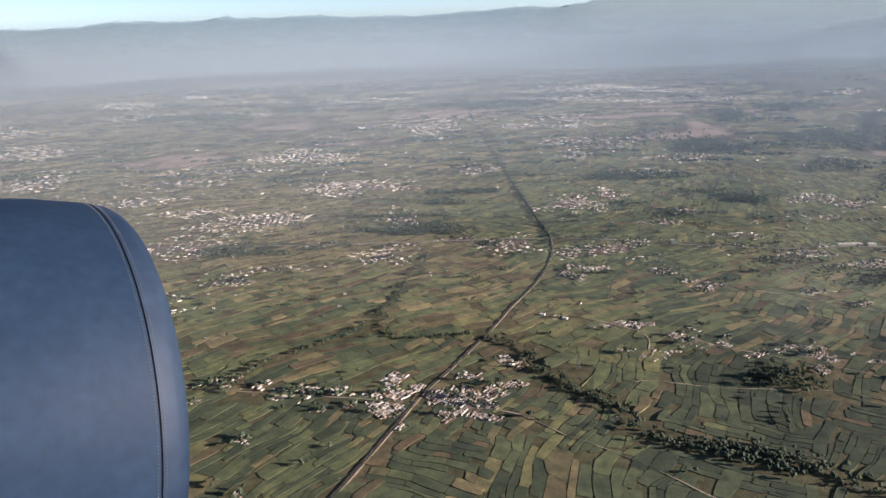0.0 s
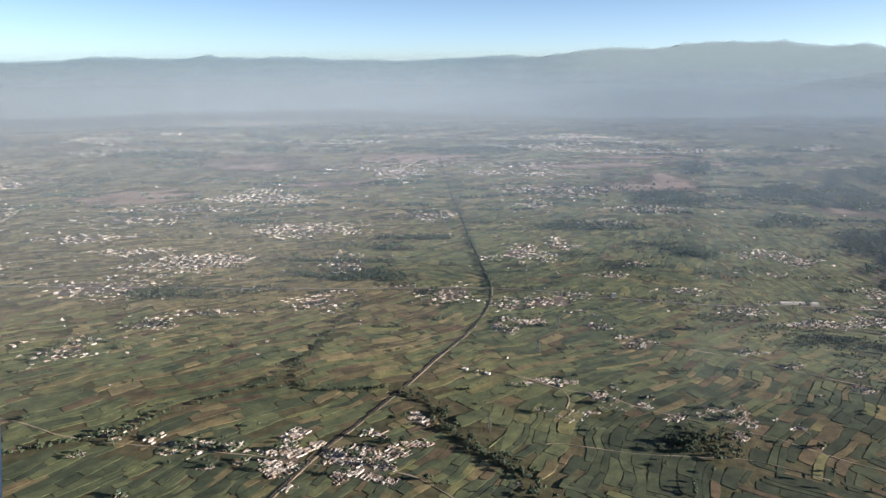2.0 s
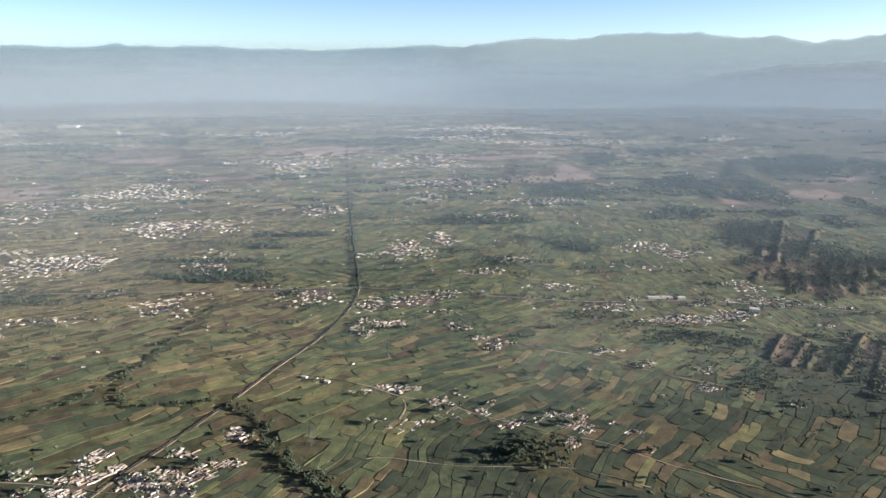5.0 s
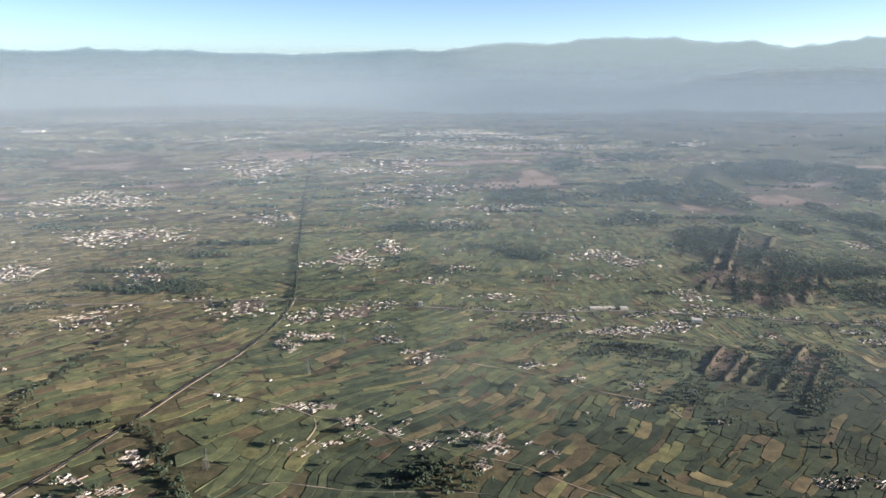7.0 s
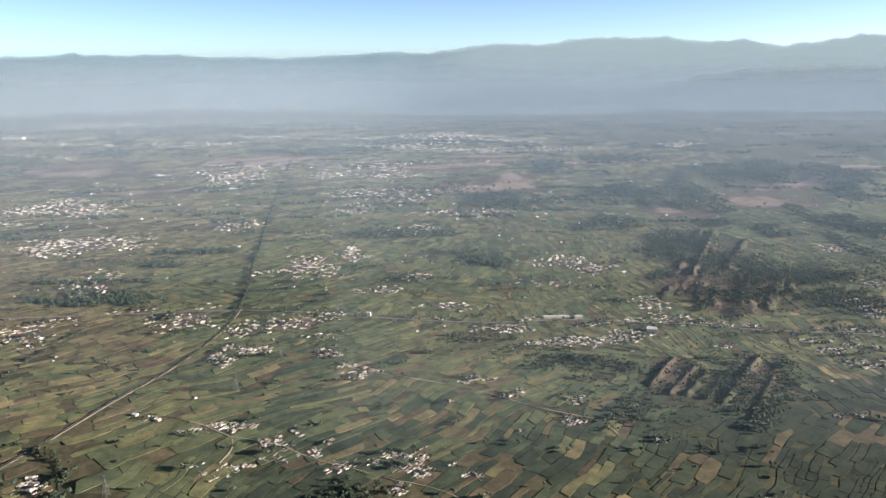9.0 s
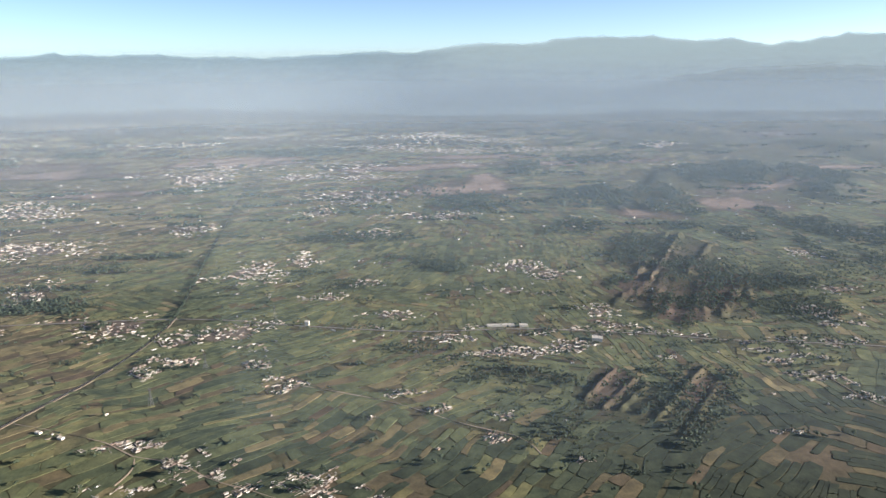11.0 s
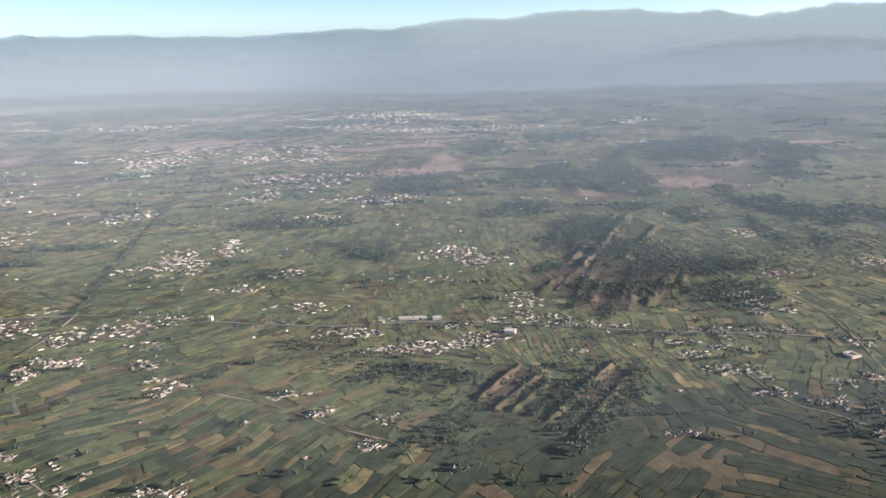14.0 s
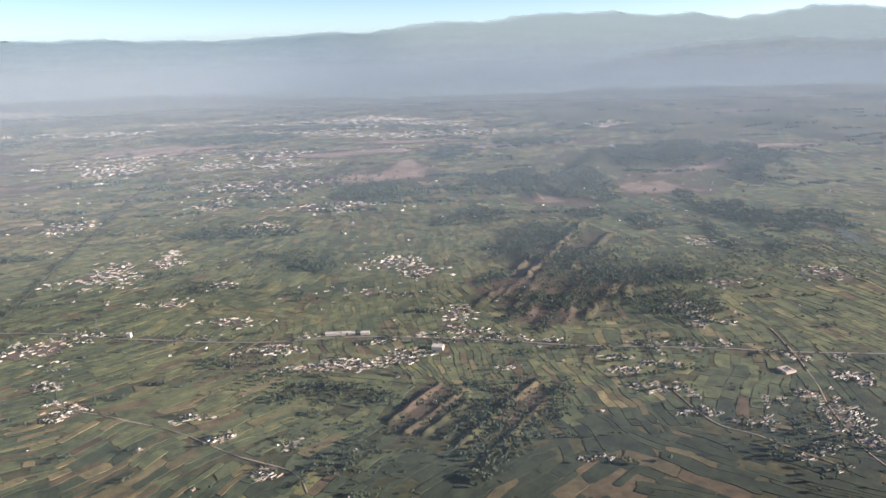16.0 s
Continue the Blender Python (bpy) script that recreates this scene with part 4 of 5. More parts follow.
for n, q in enumerate(NEAR_VILLAGES):
    v, f = [], []
    for k, (x, y, turn, w, d, h) in enumerate(village_spots(*q[:4], max(2, int(q[4] * 1.25)), q[5], 100 + n, 0.98, 1.12)):
        if not clear_of_ways(x, y, 3.4):
            continue
        if place.random() < 0.05:
            TREE_SPOTS.append((x + place.uniform(-5, 5), y + place.uniform(-5, 5)))
        if k % 3 == 2 or single >= 300:
            compound(v, f, x, y, ground_at(x, y) - 0.6, turn, min(w, 6.0), d, h * 0.6 + 0.72)
            continue
        single += 1
        i = place.randrange(len(PATTERNS))
        m = Matrix.Translation((x, y, ground_at(x, y) + 0.25)) @ Matrix.Rotation(turn, 4, "Z")
        if i in used:
            copy_thing(PATTERNS[i], m)
        else:
            used.add(i)
            PATTERNS[i].matrix_basis = m
    if v:
        join_houses(v, f)

for n, q in enumerate(VILLAGES):
    q = (*q[:4], int(q[4] * (1.45 if q[1] < 1700 else 1.8 if q[1] < 2200 else 2.2)), q[5])
    v, f = [], []
    for x, y, turn, w, d, h in village_spots(*q, 300 + n):
        if q[1] < 1300 and not clear_of_ways(x, y, 3.2):
            continue
        compound(v, f, x, y, ground_at(x, y) - 0.6, turn, w, d, h + 0.72)
        if q[1] < 1300 and place.random() < 0.12:
            TREE_SPOTS.append((x + place.uniform(-5, 5), y + place.uniform(-5, 5)))
    if v:
        join_houses(v, f)


v, f = [], []
for _ in range(620):
    x, y = place.uniform(-1000, 1300), place.triangular(430, 2300, 1000)
    if clear_of_ways(x, y, 4):
        k = 1.0 if y < 1200 else 1.5
        compound(v, f, x, y, ground_at(x, y) - 0.6, place.uniform(0, 6.28), place.uniform(2.4, 4.6) * k, 2.2 * k, place.uniform(1.5, 1.9) * k)
me = mesh_of("farmsteads", v, f, M_HOUSES)
me.materials.append(M_ROOF)
me.polygons.foreach_set("material_index", [1 if k % 13 == 12 else 0 for k in range(len(f))])
tagged(new("farmsteads", me), "single pale farmsteads scattered over the fields", "houses", kind="stuff")


# ---------------------------------------------------------------- single large buildings
def hall(name, label, x, y, turn, w, d, h):
    thing = new(name)
    tagged(thing, label, "building")
    thing.matrix_basis = pose(x, y, ground_at(x, y) + 0.2, 0, 0, turn)
    v, f = [], []
    box(v, f, 0, 0, -1.2, w, d, h + 1.2, 0, 0.2, 0.25)
    part("wall", mesh_of("wall", v, f, M_WHITE), thing)
    part("roof", block_mesh("roof", M_PALE_ROOF, (-w / 2 + 0.26, -d / 2 + 0.26, h - 0.28, w / 2 - 0.26, d / 2 - 0.26, h - 0.1)), thing)
    k = max(2, int(w / 2.5))
    for i in range(k):
        x0 = -w / 2 + (i + 0.5) * w / k
        part("window", block_mesh("window", M_GLASS, (x0 - 0.16, -d / 2 - 0.04, h * 0.45, x0 + 0.16, -d / 2 + 0.02, h * 0.62)), thing)
    return thing


M_WHITE = make_plain("whitewash", ((0.70, 0.63, 0.54), (0.84, 0.77, 0.67)), 0.6)
M_PALE_ROOF = make_plain("pale_sheet_roof", ((0.46, 0.41, 0.36), (0.66, 0.60, 0.53)), 0.3, 0.7)
M_PLASTER = make_plain("pink_plaster", ((0.50, 0.40, 0.33), (0.64, 0.53, 0.45)), 0.5)
hall("warehouse", "long low white warehouse beside the main road", 400, 826, -4, 30, 5, 2.2)
hall("warehouse", "short white warehouse at the road's edge", 425, 822, -4, 9, 5, 2.6)
hall("office_block", "large whitewashed block at a village edge", 493, 774, -20, 11, 8, 3.2)
hall("tall_house", "tall white house standing alone by the road", 187, 858, -10, 4.5, 4, 4.6)
hall("farm_hall", "long pale hall among dark trees", -172, 970, 24, 13, 3.6, 1.9)
hall("farm_hall", "pale hall standing in a dark wood", -146, 988, 24, 10, 3.6, 1.9)
hall("factory", "long white factory hall far out on the plain", -990, 2810, 0, 70, 30, 7)
hall("farmhouse", "small white farmhouse among green fields", 6.6, 629, -30, 5, 3, 1.5)
hall("farmhouse", "small white farmhouse beside the lane", -14, 640, -30, 5, 3, 1.5)
hall("college", "pale hall far off at the railway town", -90, 1726, 0, 14, 6, 3.5)


def walled_court():
    """A square court: four whitewashed ranges round an open yard with a dark block in it."""
    court = tagged(new("walled_court"), "square pinkish plastered court with an open yard", "building")
    court.matrix_basis = pose(790, 669, 0.4, 0, 0, 12)
    for k in range(4):
        a = radians(90 * k)
        v, f = [], []
        box(v, f, 4.4 * math.cos(a), 4.4 * math.sin(a), -1.2, 2.6, 11.4 if k % 2 == 0 else 6.2, 2.7, a)
        part("wing", mesh_of("wing", v, f, M_PLASTER), court)
    part("shed", block_mesh("shed", M_ROOF, (-1.2, -1.2, -0.8, 1.2, 1.2, 1.0)), court, "low dark shed in the yard")


walled_court()


# ---------------------------------------------------------------- trees
def lumpy(v, f, cx, cy, cz, r, squash, rnd):
    """An uneven eight-sided clump of leaves."""
    b = len(v)
    a0 = rnd.uniform(0, 6.28)
    v.append((cx, cy, cz - r * 0.55 * squash))
    for ring, (h, rr) in enumerate(((-0.25, 0.85), (0.35, 0.95))):
        for k in range(5):
            a = a0 + (k + 0.5 * ring) * 1.2566
            q = r * rr * rnd.uniform(0.7, 1.25)
            v.append((cx + q * math.cos(a), cy + q * math.sin(a), cz + r * squash * (h + rnd.uniform(-0.2, 0.2))))
    v.append((cx + rnd.uniform(-0.2, 0.2) * r, cy + rnd.uniform(-0.2, 0.2) * r, cz + r * squash * rnd.uniform(0.8, 1.1)))
    for k in range(5):
        n = (k + 1) % 5
        f += [(b, b + 1 + n, b + 1 + k), (b + 1 + k, b + 1 + n, b + 6 + k), (b + 1 + n, b + 6 + n, b + 6 + k), (b + 6 + k, b + 6 + n, b + 11)]


def limb(v, f, a, e, ra, re):
    """A tapered, five-sided stick from a to e."""
    a, e = Vector(a), Vector(e)
    d = (e - a).normalized()
    s = d.orthogonal().normalized()
    t = d.cross(s)
    b = len(v)
    for p, r in ((a, ra), (e, re)):
        for k in range(5):
            q = p + (s * math.cos(k * 1.2566) + t * math.sin(k * 1.2566)) * r
            v.append(q[:])
    f += [(b + k, b + (k + 1) % 5, b + 5 + (k + 1) % 5, b + 5 + k) for k in range(5)]


def tree_pattern(tall, spread, seed):
    rnd = random.Random(seed)
    tree = tagged(new("tree"), "dark green broadleaf tree with a rounded uneven crown", "tree", "trees by the villages")
    v, f = [], []
    limb(v, f, (0, 0, -0.6), (0.05, 0.03, tall * 0.5), 0.16, 0.09)
    tips = []
    for k in range(5):
        a, r = k * 1.2566 + rnd.uniform(-0.4, 0.4), spread * rnd.uniform(0.35, 0.6)
        tip = (r * math.cos(a), r * math.sin(a), tall * rnd.uniform(0.55, 0.8))
        limb(v, f, (0.03, 0.02, tall * rnd.uniform(0.3, 0.48)), tip, 0.07, 0.03)
        tips.append(tip)
    part("trunk", mesh_of("trunk", v, f, M_BARK), tree)
    v, f = [], []
    for k in range(46):
        x, y, z = rnd.choice(tips + [(0, 0, tall * 0.8)])
        lumpy(v, f, x + rnd.gauss(0, spread * 0.28), y + rnd.gauss(0, spread * 0.28), z + rnd.gauss(0.1, tall * 0.13), spread * rnd.uniform(0.12, 0.27), rnd.uniform(0.7, 1.0), rnd)
    part("crown", mesh_of("crown", v, f, M_LEAF), tree)
    return tree


def wood(v, f, x, y, tall, spread, rnd):
    """One tree of a wood: a trunk and a crown of a few clumps."""
    z = ground_at(x, y)
    limb(v, f, (x, y, z - 0.6), (x, y, z + tall * 0.55), 0.13, 0.07)
    for k in range(4):
        lumpy(v, f, x + rnd.gauss(0, spread * 0.32), y + rnd.gauss(0, spread * 0.32), z + tall * rnd.uniform(0.5, 0.85), spread * rnd.uniform(0.35, 0.6), rnd.uniform(0.75, 1.1), rnd)


TREES = [tree_pattern(t, s, 40 + k) for k, (t, s) in enumerate(((5.6, 3.2), (4.6, 2.8), (6.2, 3.5), (3.6, 2.3), (5.2, 3.7)))]
grow = random.Random(21)
near_trees, far_trees = [], []


def along(pts, count, spread, kind):
    line = dense(pts, 3)
    for _ in range(count if kind is near_trees else int(count * 1.7)):
        q = grow.choice(line)
        kind.append((q.x + grow.gauss(0, spread), q.y + grow.gauss(0, spread)))


def grove(cx, cy, rx, ry, turn, count, kind):
    c, s = math.cos(radians(turn)), math.sin(radians(turn))
    for _ in range(count if kind is near_trees else int(count * 1.5)):
        u, v = grow.gauss(0, 0.5) * rx, grow.gauss(0, 0.5) * ry
        kind.append((cx + u * c - v * s, cy + u * s + v * c))


along(STREAM[:8], 60, 3.0, near_trees)
grove(164, 496, 32, 18, 15, 40, near_trees)
near_trees += TREE_SPOTS[:60]
along(STREAM, 100, 4.5, far_trees)
grove(176, 488, 46, 24, 15, 24, far_trees)
grove(95, 385, 55, 14, -25, 110, far_trees)
far_trees += TREE_SPOTS[60:]
along([(485, 553), (512, 576), (543, 600), (571, 638), (589, 673)], 120, 6, far_trees)
along([(503, 620), (537, 654)], 26, 4, far_trees)
along([(487, 580), (551, 652)], 34, 3, far_trees)
along([(474, 607), (562, 700)], 40, 2, far_trees)
along([(300, 752), (357, 722), (410, 700), (440, 670)], 44, 14, far_trees)
along(BROOK, 110, 1.6, far_trees)
along([(-178, 668), (-162, 603), (-121, 596), (-86, 601)], 45, 1.8, far_trees)
for cx, cy, rx, ry, n in ((182, 1237, 90, 14, 90), (326, 1124, 60, 22, 80), (238, 996, 40, 30, 70), (372, 1072, 50, 22, 70), (293, 777, 34, 12, 50), (243, 743, 8, 5, 14), (184, 1061, 40, 26, 60), (-150, 1130, 90, 22, 90), (-60, 1180, 80, 18, 70), (20, 1290, 90, 14, 60)):
    grove(cx, cy, rx, ry, 0, n, far_trees)
along([(-224, 970), (-174, 950), (-111, 957), (-73, 924)], 170, 7, far_trees)
along([(-420, 880), (-330, 870), (-250, 900)], 80, 6, far_trees)
along([(-300, 750), (-200, 960)], 40, 20, far_trees)
along(RAIL[8:12], 70, 0.6, far_trees)
along(ROAD[2:10], 120, 16, far_trees)
grove(810, 960, 110, 90, 0, 330, far_trees)
grove(1000, 1000, 150, 120, 0, 380, far_trees)
grove(860, 1560, 130, 70, 25, 90, far_trees)
grove(680, 1480, 160, 50, 0, 60, far_trees)
grove(380, 1640, 150, 110, 0, 80, far_trees)
grove(740, 560, 60, 40, 0, 60, far_trees)
for cx, cy, rx, ry, n, turn in VILLAGES:
    if cy < 1700:
        grove(cx, cy, rx * 1.3, ry * 1.3, 0, int(n * 0.2) + 3, far_trees)
for _ in range(520):
    far_trees.append((grow.uniform(-900, 1300), grow.uniform(330, 1400)))

for _ in range(190):
    x, y, long = grow.uniform(-420, 950), grow.uniform(670, 1320), grow.uniform(5, 16)
    for k in range(int(long * 0.8)):
        far_trees.append((x + grow.uniform(-1, 1) * long, y + grow.gauss(0, 2.2)))

for x0, y0, x1, y1 in EDGES:
    if y0 < 1330 and grow.random() < 0.075:
        for k in range(int(math.hypot(x1 - x0, y1 - y0) / 3.2)):
            t = grow.random()
            far_trees.append((x0 + (x1 - x0) * t, y0 + (y1 - y0) * t))

# woods with a clear edge: centre, half sizes, turn
WOODS = [(683, 1126, 50, 94, -30), (599, 976, 14, 32, -35), (696, 1018, 19, 58, -30), (740, 1009, 30, 47, -25), (758, 943, 56, 33, -10), (819, 944, 42, 24, -10), (588, 843, 11, 35, -30), (627, 881, 26, 23, -30),
         (619, 819, 8, 28, -35), (680, 893, 17, 50, -35), (711, 876, 26, 20, -10), (733, 844, 19, 23, -10), (777, 838, 36, 46, -10), (886, 1204, 22, 54, -11), (811, 1257, 28, 37, -11), (1050, 1234, 46, 79, -11), (952, 1075, 8, 92, -11)]
WOODS += [(1077, 1149, 52, 63, -11), (1009, 1045, 8, 58, -10), (1165, 1150, 35, 58, -11), (912, 1491, 28, 138, -12), (830, 1425, 26, 42, -11), (749, 1575, 70, 68, -12), (1128, 1792, 80, 121, -25),
          (1245, 1822, 54, 201, -25), (1024, 1329, 18, 78, -11), (1376, 1742, 65, 159, -13), (1266, 1570, 21, 129, -12), (645, 1290, 38, 53, -11), (581, 1261, 18, 23, -11), (705, 1975, 44, 95, -13), (929, 2077, 92, 65, -13)]
WOODS += [(400, 590, 19, 19, -9), (351, 695, 19, 11, -9), (387, 712, 41, 8, -9), (429, 682, 18, 14, -9), (388, 663, 14, 6, -9), (439, 529, 10, 10, -9), (472, 520, 11, 8, -9), (337, 744, 16, 10, -9), (415, 547, 10, 5, -9),
          (374, 575, 10, 10, -9), (559, 594, 13, 10, -9), (595, 592, 13, 4, -9)]
WOODS += [(-374, 889, 47, 23, 12), (-131, 963, 67, 27, -4), (-69, 1176, 55, 15, -4), (263, 1257, 81, 30, -4), (370, 1074, 35, 28, -4), (486, 1515, 73, 80, -3), (-164, 1033, 64, 12, -4), (-810, 2241, 158, 67, -2), (-535, 2366, 68, 80, -2),
          (113, 2349, 161, 80, -2), (-90, 1106, 34, 14, -4)]
wood_trees = [(q.x + side + grow.gauss(0, 0.5), q.y + grow.gauss(0, 1.0), 0.5) for q in dense(RAIL[9:15], 3.2) for side in (-2.0, 1.7) if noise.noise((q.x * 0.02, q.y * 0.02, side)) > -0.1]
for cx, cy, rx, ry, turn in WOODS:
    big = min(2.6, max(1.0, cy / 780))
    c, s = math.cos(radians(turn)), math.sin(radians(turn))
    for _ in range(int(math.pi * rx * ry / ((8.5 if cy > 800 else 17) * big * big))):
        a, q = grow.uniform(0, 6.283), math.sqrt(grow.random()) * 1.25
        u, w = rx * q * math.cos(a), ry * q * math.sin(a)
        x, y = cx + u * c - w * s, cy + u * s + w * c
        if q + 0.8 * noise.noise((x * 0.06 / big, y * 0.04 / big, 5.0)) + (0.3 if cy > 800 else 0.55) * noise.noise((x * 0.14 / big, y * 0.11 / big, 9.0)) < (1.05 if cy > 800 else 0.92) and clear_of_ways(x, y, 2.2):
            wood_trees.append((x, y, big))

made = set()
for k, (x, y) in enumerate(near_trees[:300]):
    if not clear_of_ways(x, y, 1.8):
        continue
    i = grow.randrange(len(TREES))
    m = Matrix.Translation((x, y, ground_at(x, y))) @ Matrix.Rotation(grow.uniform(0, 6.28), 4, "Z")
    if i in made:
        copy_thing(TREES[i], m)
    else:
        made.add(i)
        TREES[i].matrix_basis = m
v, f = [], []
for x, y, big in wood_trees:
    wood(v, f, x, y, grow.uniform(2.4, 4.2) * big, grow.uniform(1.3, 2.2) * big, grow)
tagged(new("woods", mesh_of("woods", v, f, M_LEAF)), "dense dark woods with uneven edges on the plain", "trees", kind="stuff")
v, f = [], []
for x, y in far_trees:
    s = 1.35 if y < 560 else 1.0 if y < 1350 else 2.4
    wood(v, f, x, y, grow.uniform(2.2, 4.4) * s, grow.uniform(1.2, 2.2) * s, grow)
tagged(new("scattered_trees", mesh_of("scattered_trees", v, f, M_LEAF)), "dark scattered trees and small woods over the plain", "trees", kind="stuff")

# distant woods: long dark belts of coarser clumps
v, f = [], []
for _ in range(480):
    x, y = grow.uniform(-2200, 2100), grow.triangular(1250, 3700, 1500)
    if noise.noise((x * 0.003, y * 0.005, 3.0)) < -0.12:
        continue
    length, slope, s = grow.uniform(20, 130), grow.uniform(-0.25, 0.25), 0.55 + y / 3600
    for k in range(int(length / (4.5 * s)) + 1):
        u = grow.uniform(-0.5, 0.5) * length
        px, py = x + u, y + u * slope + grow.gauss(0, 5 * s)
        lumpy(v, f, px, py, ground_at(px, py) + 1.2 * s, grow.uniform(2.6, 5.4) * s, 0.8, grow)
tagged(new("distant_woods", mesh_of("distant_woods", v, f, M_LEAF)), "dark distant woods fading into haze", "trees", kind="stuff")

# hedges along field edges, and scrub on the gullied ground
def bush(v, f, x, y, s):
    """A small uneven bush."""
    b, z, a = len(v), ground_at(x, y), grow.uniform(0, 3)
    v += [(x + s * 1.3 * math.cos(a + k * 1.5708), y + s * 1.3 * math.sin(a + k * 1.5708), z - 0.3) for k in range(4)]
    v += [(x + s * math.cos(a + 0.5 + k * 1.5708), y + s * math.sin(a + 0.5 + k * 1.5708), z + 0.35 + s * grow.uniform(0.7, 1.3)) for k in range(4)]
    f += [(b + k, b + (k + 1) % 4, b + 4 + (k + 1) % 4, b + 4 + k) for k in range(4)] + [(b + 4, b + 5, b + 6, b + 7)]


v, f = [], []
for x0, y0, x1, y1 in EDGES:
    length = math.hypot(x1 - x0, y1 - y0)
    big = 2.2 if y0 > 1330 else 1.0
    t = grow.uniform(0, 0.3)
    while t < 1:
        if grow.random() < 0.75:
            bush(v, f, x0 + (x1 - x0) * t, y0 + (y1 - y0) * t, grow.uniform(0.14, 0.40) * big)
        t += grow.uniform(1.2, 3.0) * big / length
tagged(new("hedges", mesh_of("hedges", v, f, M_BUSH)), "low dark hedges and bushes along field edges", "hedge", kind="stuff")
v, f = [], []
for cx, cy, rx, ry, turn, count in ((512, 656, 78, 60, 45, 1000), (650, 905, 75, 100, -28, 1000), (712, 1100, 75, 125, -30, 1000), (370, 705, 90, 34, -20, 500), (400, 610, 60, 50, -40, 350)):
    c, s = math.cos(radians(turn)), math.sin(radians(turn))
    for _ in range(count):
        u, w = grow.gauss(0, 0.5) * rx, grow.gauss(0, 0.5) * ry
        x, y = cx + u * c - w * s, cy + u * s + w * c
        if noise.noise((x * 0.05, y * 0.05, 2.0)) > -0.15:
            bush(v, f, x, y, grow.uniform(0.3, 1.0))
tagged(new("scrub", mesh_of("scrub", v, f, M_BUSH)), "dull dark scrub on gullied slopes", "scrub", kind="stuff")


# ---------------------------------------------------------------- power line
def pylon(x, y, turn):
    tower = tagged(new("pylon"), "grey steel lattice power pylon in a field", "pylon", "pylons of the power line")
    tower.matrix_basis = pose(x, y, ground_at(x, y), 0, 0, turn)
    tall, foot, waist = 17.0, 1.9, 0.45

    def at(k, z):
        h = foot + (waist - foot) * min(1, z / 12)
        return ((h, h), (-h, h), (-h, -h), (h, -h))[k % 4] + (z,)
    for k in range(4):
        v, f = [], []
        limb(v, f, at(k, -0.8), at(k, 12), 0.13, 0.10)
        limb(v, f, at(k, 12), at(k, tall), 0.10, 0.08)
        part("leg", mesh_of("leg", v, f, M_LATTICE), tower)
    levels = [0, 3, 5.6, 8, 10, 12, 13.7, 15.4, 17]
    for k in range(4):
        v, f = [], []
        for a, e in zip(levels, levels[1:]):
            limb(v, f, at(k, a), at(k + 1, e), 0.06, 0.06)
            limb(v, f, at(k + 1, a), at(k, e), 0.06, 0.06)
        part("lattice", mesh_of("lattice", v, f, M_LATTICE), tower)
    for z, reach in ((12.2, 3.4), (14.4, 2.9), (16.4, 2.4)):
        v, f = [], []
        for sy in (-1, 1):
            limb(v, f, (-reach, 0, z), (reach, 0, z), 0.09, 0.09)
            limb(v, f, (sy * reach, 0, z), (0, 0, z + 0.9), 0.06, 0.06)
        part("cross_arm", mesh_of("cross_arm", v, f, M_LATTICE), tower)


for x, y in ((-2, 522), (63, 678), (96, 750), (150, 880)):
    pylon(x, y, -25)


# ---------------------------------------------------------------- engine beside the window
def lathe(name, profile, mat, turns=96):
    v, f, n = [], [], len(profile)
    for k in range(turns):
        a = k * 2 * math.pi / turns
        v += [(x, r * math.cos(a), r * math.sin(a)) for x, r in profile]
        b, e = k * n, ((k + 1) % turns) * n
        f += [(b + i, b + i + 1, e + i + 1, e + i) for i in range(n - 1)]
    me = mesh_of(name, v, f, mat)
    for p in me.polygons:
        p.use_smooth = True
    return me


# blue-grey paint made near black, holding the fuselage's shade on the cowl
M_SHADED_PAINT = make_plain("shaded_engine_paint", ((0.010, 0.023, 0.048), (0.015, 0.031, 0.060)), 0.02, 0.6, 0.0, 0)
M_SHADED_PAINT.node_tree.nodes["Principled BSDF"].inputs["Specular IOR Level"].default_value = 0.12
M_LIP = make_plain("brushed_lip", ((0.004, 0.014, 0.038), (0.020, 0.036, 0.064)), 0.012, 0.6, 0.1, 0)
M_LIP.node_tree.nodes["Principled BSDF"].inputs["Specular IOR Level"].default_value = 0.22
M_SEAM = make_plain("dark_seam", ((0.03, 0.03, 0.035), (0.06, 0.06, 0.065)), 0.2, 0.6, 0, 0)


ENGINE = (-309.9, 353.1, 79.8, -23.7, 10.3, 38.5)


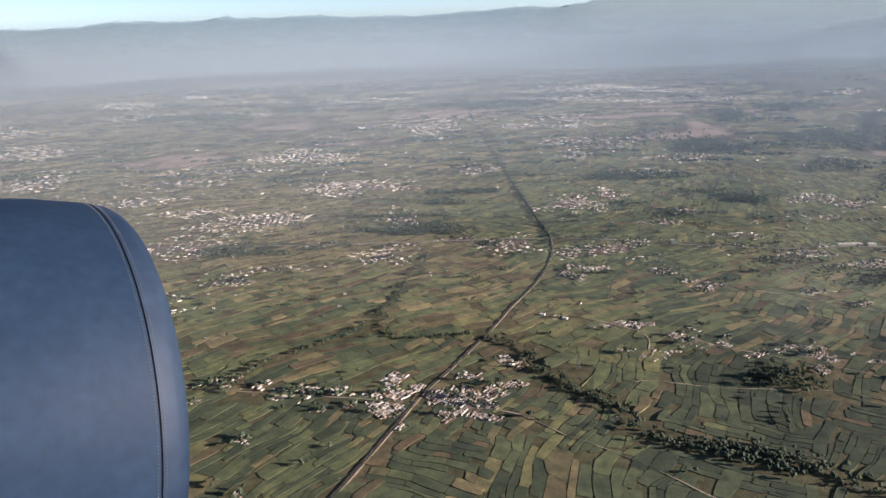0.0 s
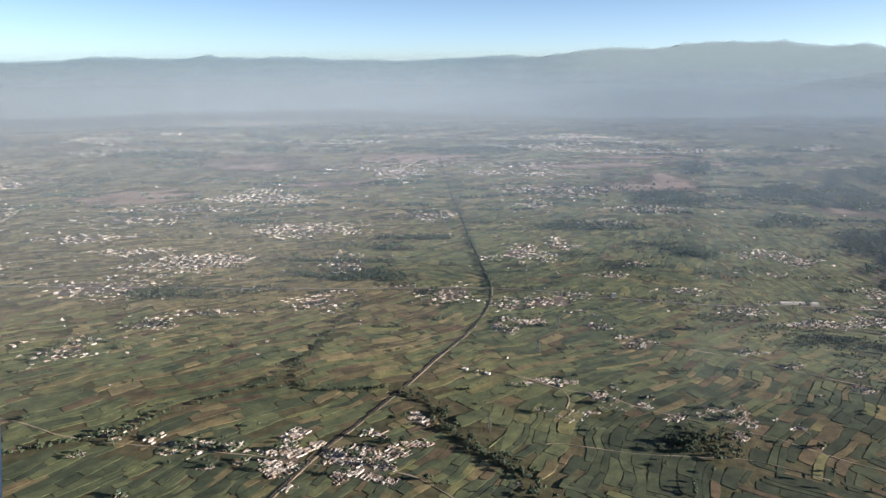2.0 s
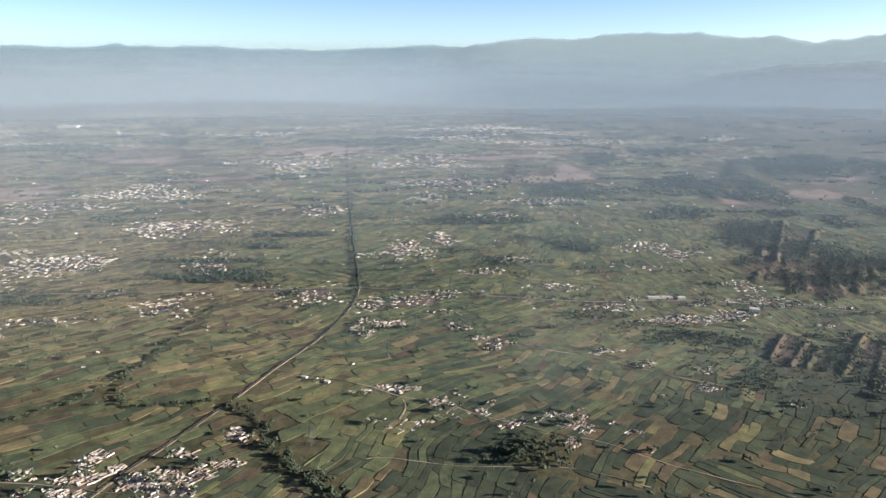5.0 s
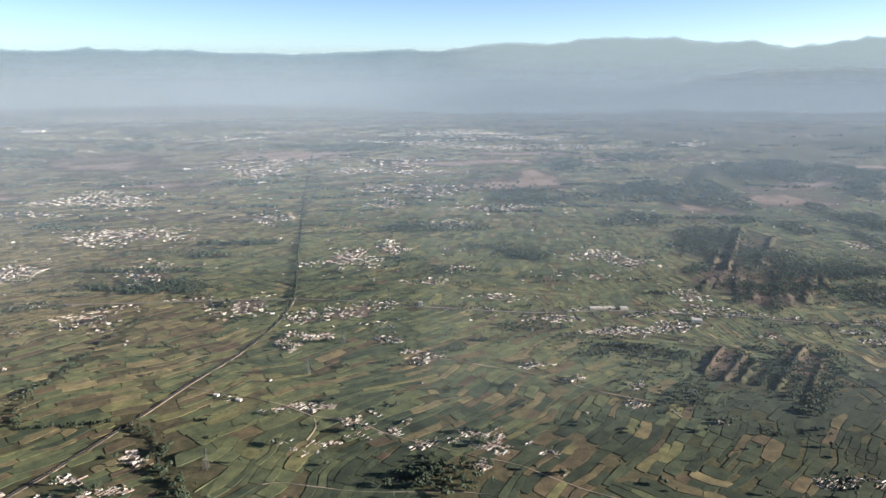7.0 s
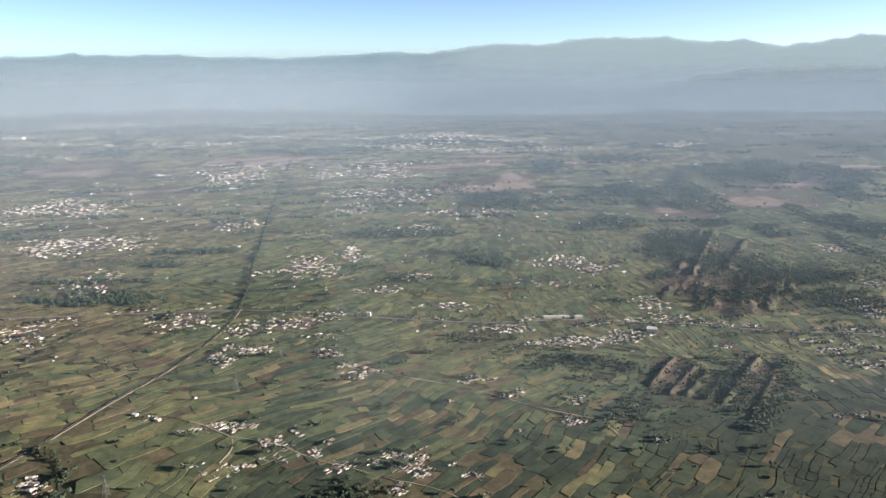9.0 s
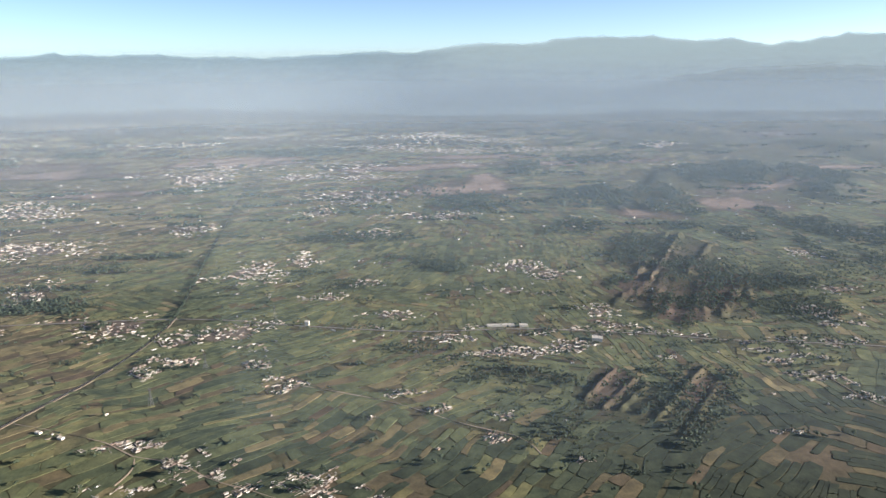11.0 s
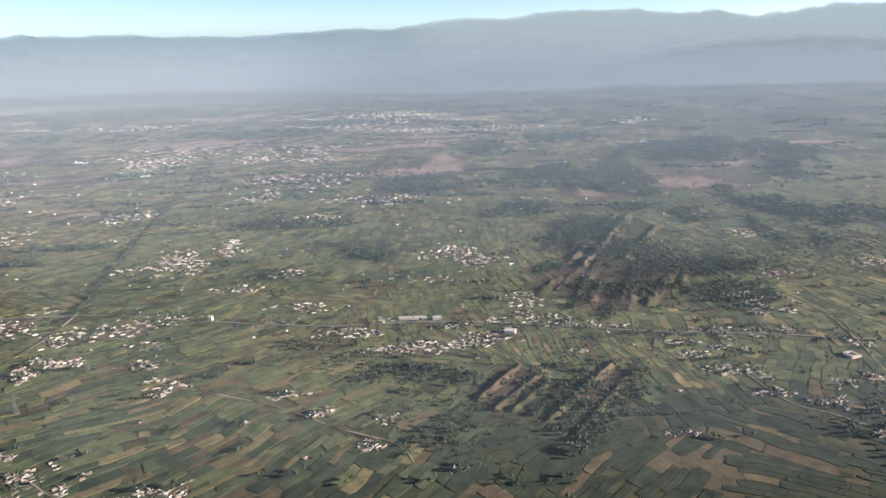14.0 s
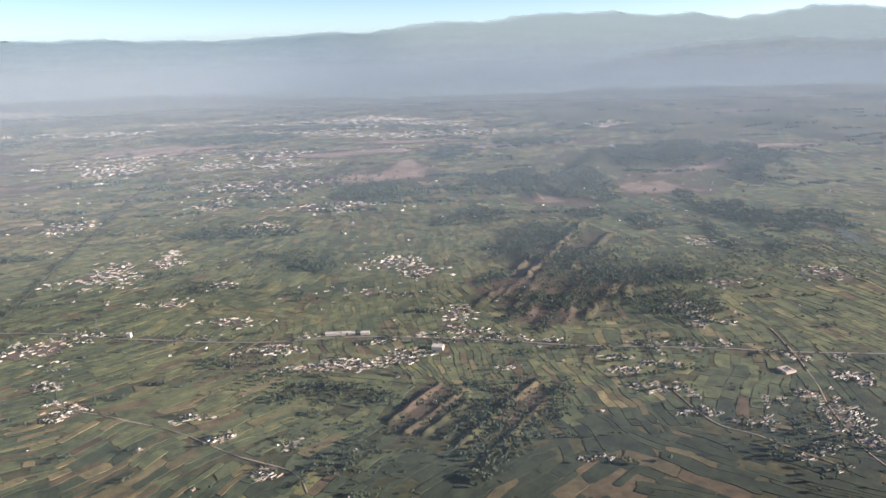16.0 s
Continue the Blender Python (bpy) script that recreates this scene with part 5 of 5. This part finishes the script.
def engine():
    """A turbofan's cowling, seen from a cabin window: painted cowl, riveted seam, metal inlet lip, duct and fan."""
    eng = tagged(new("engine_nacelle"), "blue-grey painted jet engine cowling with a bare metal lip", "jet engine")
    eng.matrix_basis = pose(*ENGINE)
    R = 112.0
    cowl = part("cowl", lathe("cowl", [(-330, R * 0.70), (-250, R * 0.90), (-160, R * 1.02), (-90, R * 1.06), (-45, R * 1.055), (-17.2, R * 1.035)], M_SHADED_PAINT), eng)
    part("seam", lathe("seam", [(-17.2, R * 1.035), (-17.2, R * 1.02), (-16.2, R * 1.02), (-16.2, R * 1.034)], M_SEAM), cowl)
    part("inlet_lip", lathe("inlet_lip", [(-16.2, R * 1.034), (-9, R * 1.022), (-4, R * 0.998), (-1.2, R * 0.97), (0, R * 0.935), (-1.5, R * 0.90), (-8, R * 0.87), (-25, R * 0.86)], M_LIP), eng, "bare metal inlet lip")
    part("duct", lathe("duct", [(-25, R * 0.86), (-90, R * 0.88)], M_SEAM), eng)
    part("spinner", lathe("spinner", [(-60, 0.5), (-75, R * 0.16), (-90, R * 0.24)], M_SHADED_PAINT), eng)
    blade = None
    for k in range(22):
        a = k * 2 * math.pi / 22
        if blade is None:
            blade = mesh_of("fan_blade", [(-92, -4, R * 0.2), (-84, 4, R * 0.2), (-80, 13, R * 0.86), (-94, -7, R * 0.86), (-93, -4, R * 0.2), (-85, 4, R * 0.2), (-81, 13, R * 0.86), (-95, -7, R * 0.86)],
                            [(0, 1, 2, 3), (7, 6, 5, 4), (0, 4, 5, 1), (1, 5, 6, 2), (2, 6, 7, 3), (3, 7, 4, 0)], M_LIP)
        part("fan_blade", blade, eng).matrix_basis = Matrix.Rotation(a, 4, "X")
    v, f = [], []
    for k in range(420):
        a = k * 2 * math.pi / 420
        for x, rr in ((-18.6, 1.0365), (-14.6, 1.0315)):
            y, z = R * rr * math.cos(a), R * rr * math.sin(a)
            solid(v, f, x - 0.2, y - 0.2, z - 0.2, x + 0.2, y + 0.2, z + 0.2)
    tagged(part("rivets", mesh_of("rivets", v, f, M_SEAM), eng), kind="stuff")


engine()
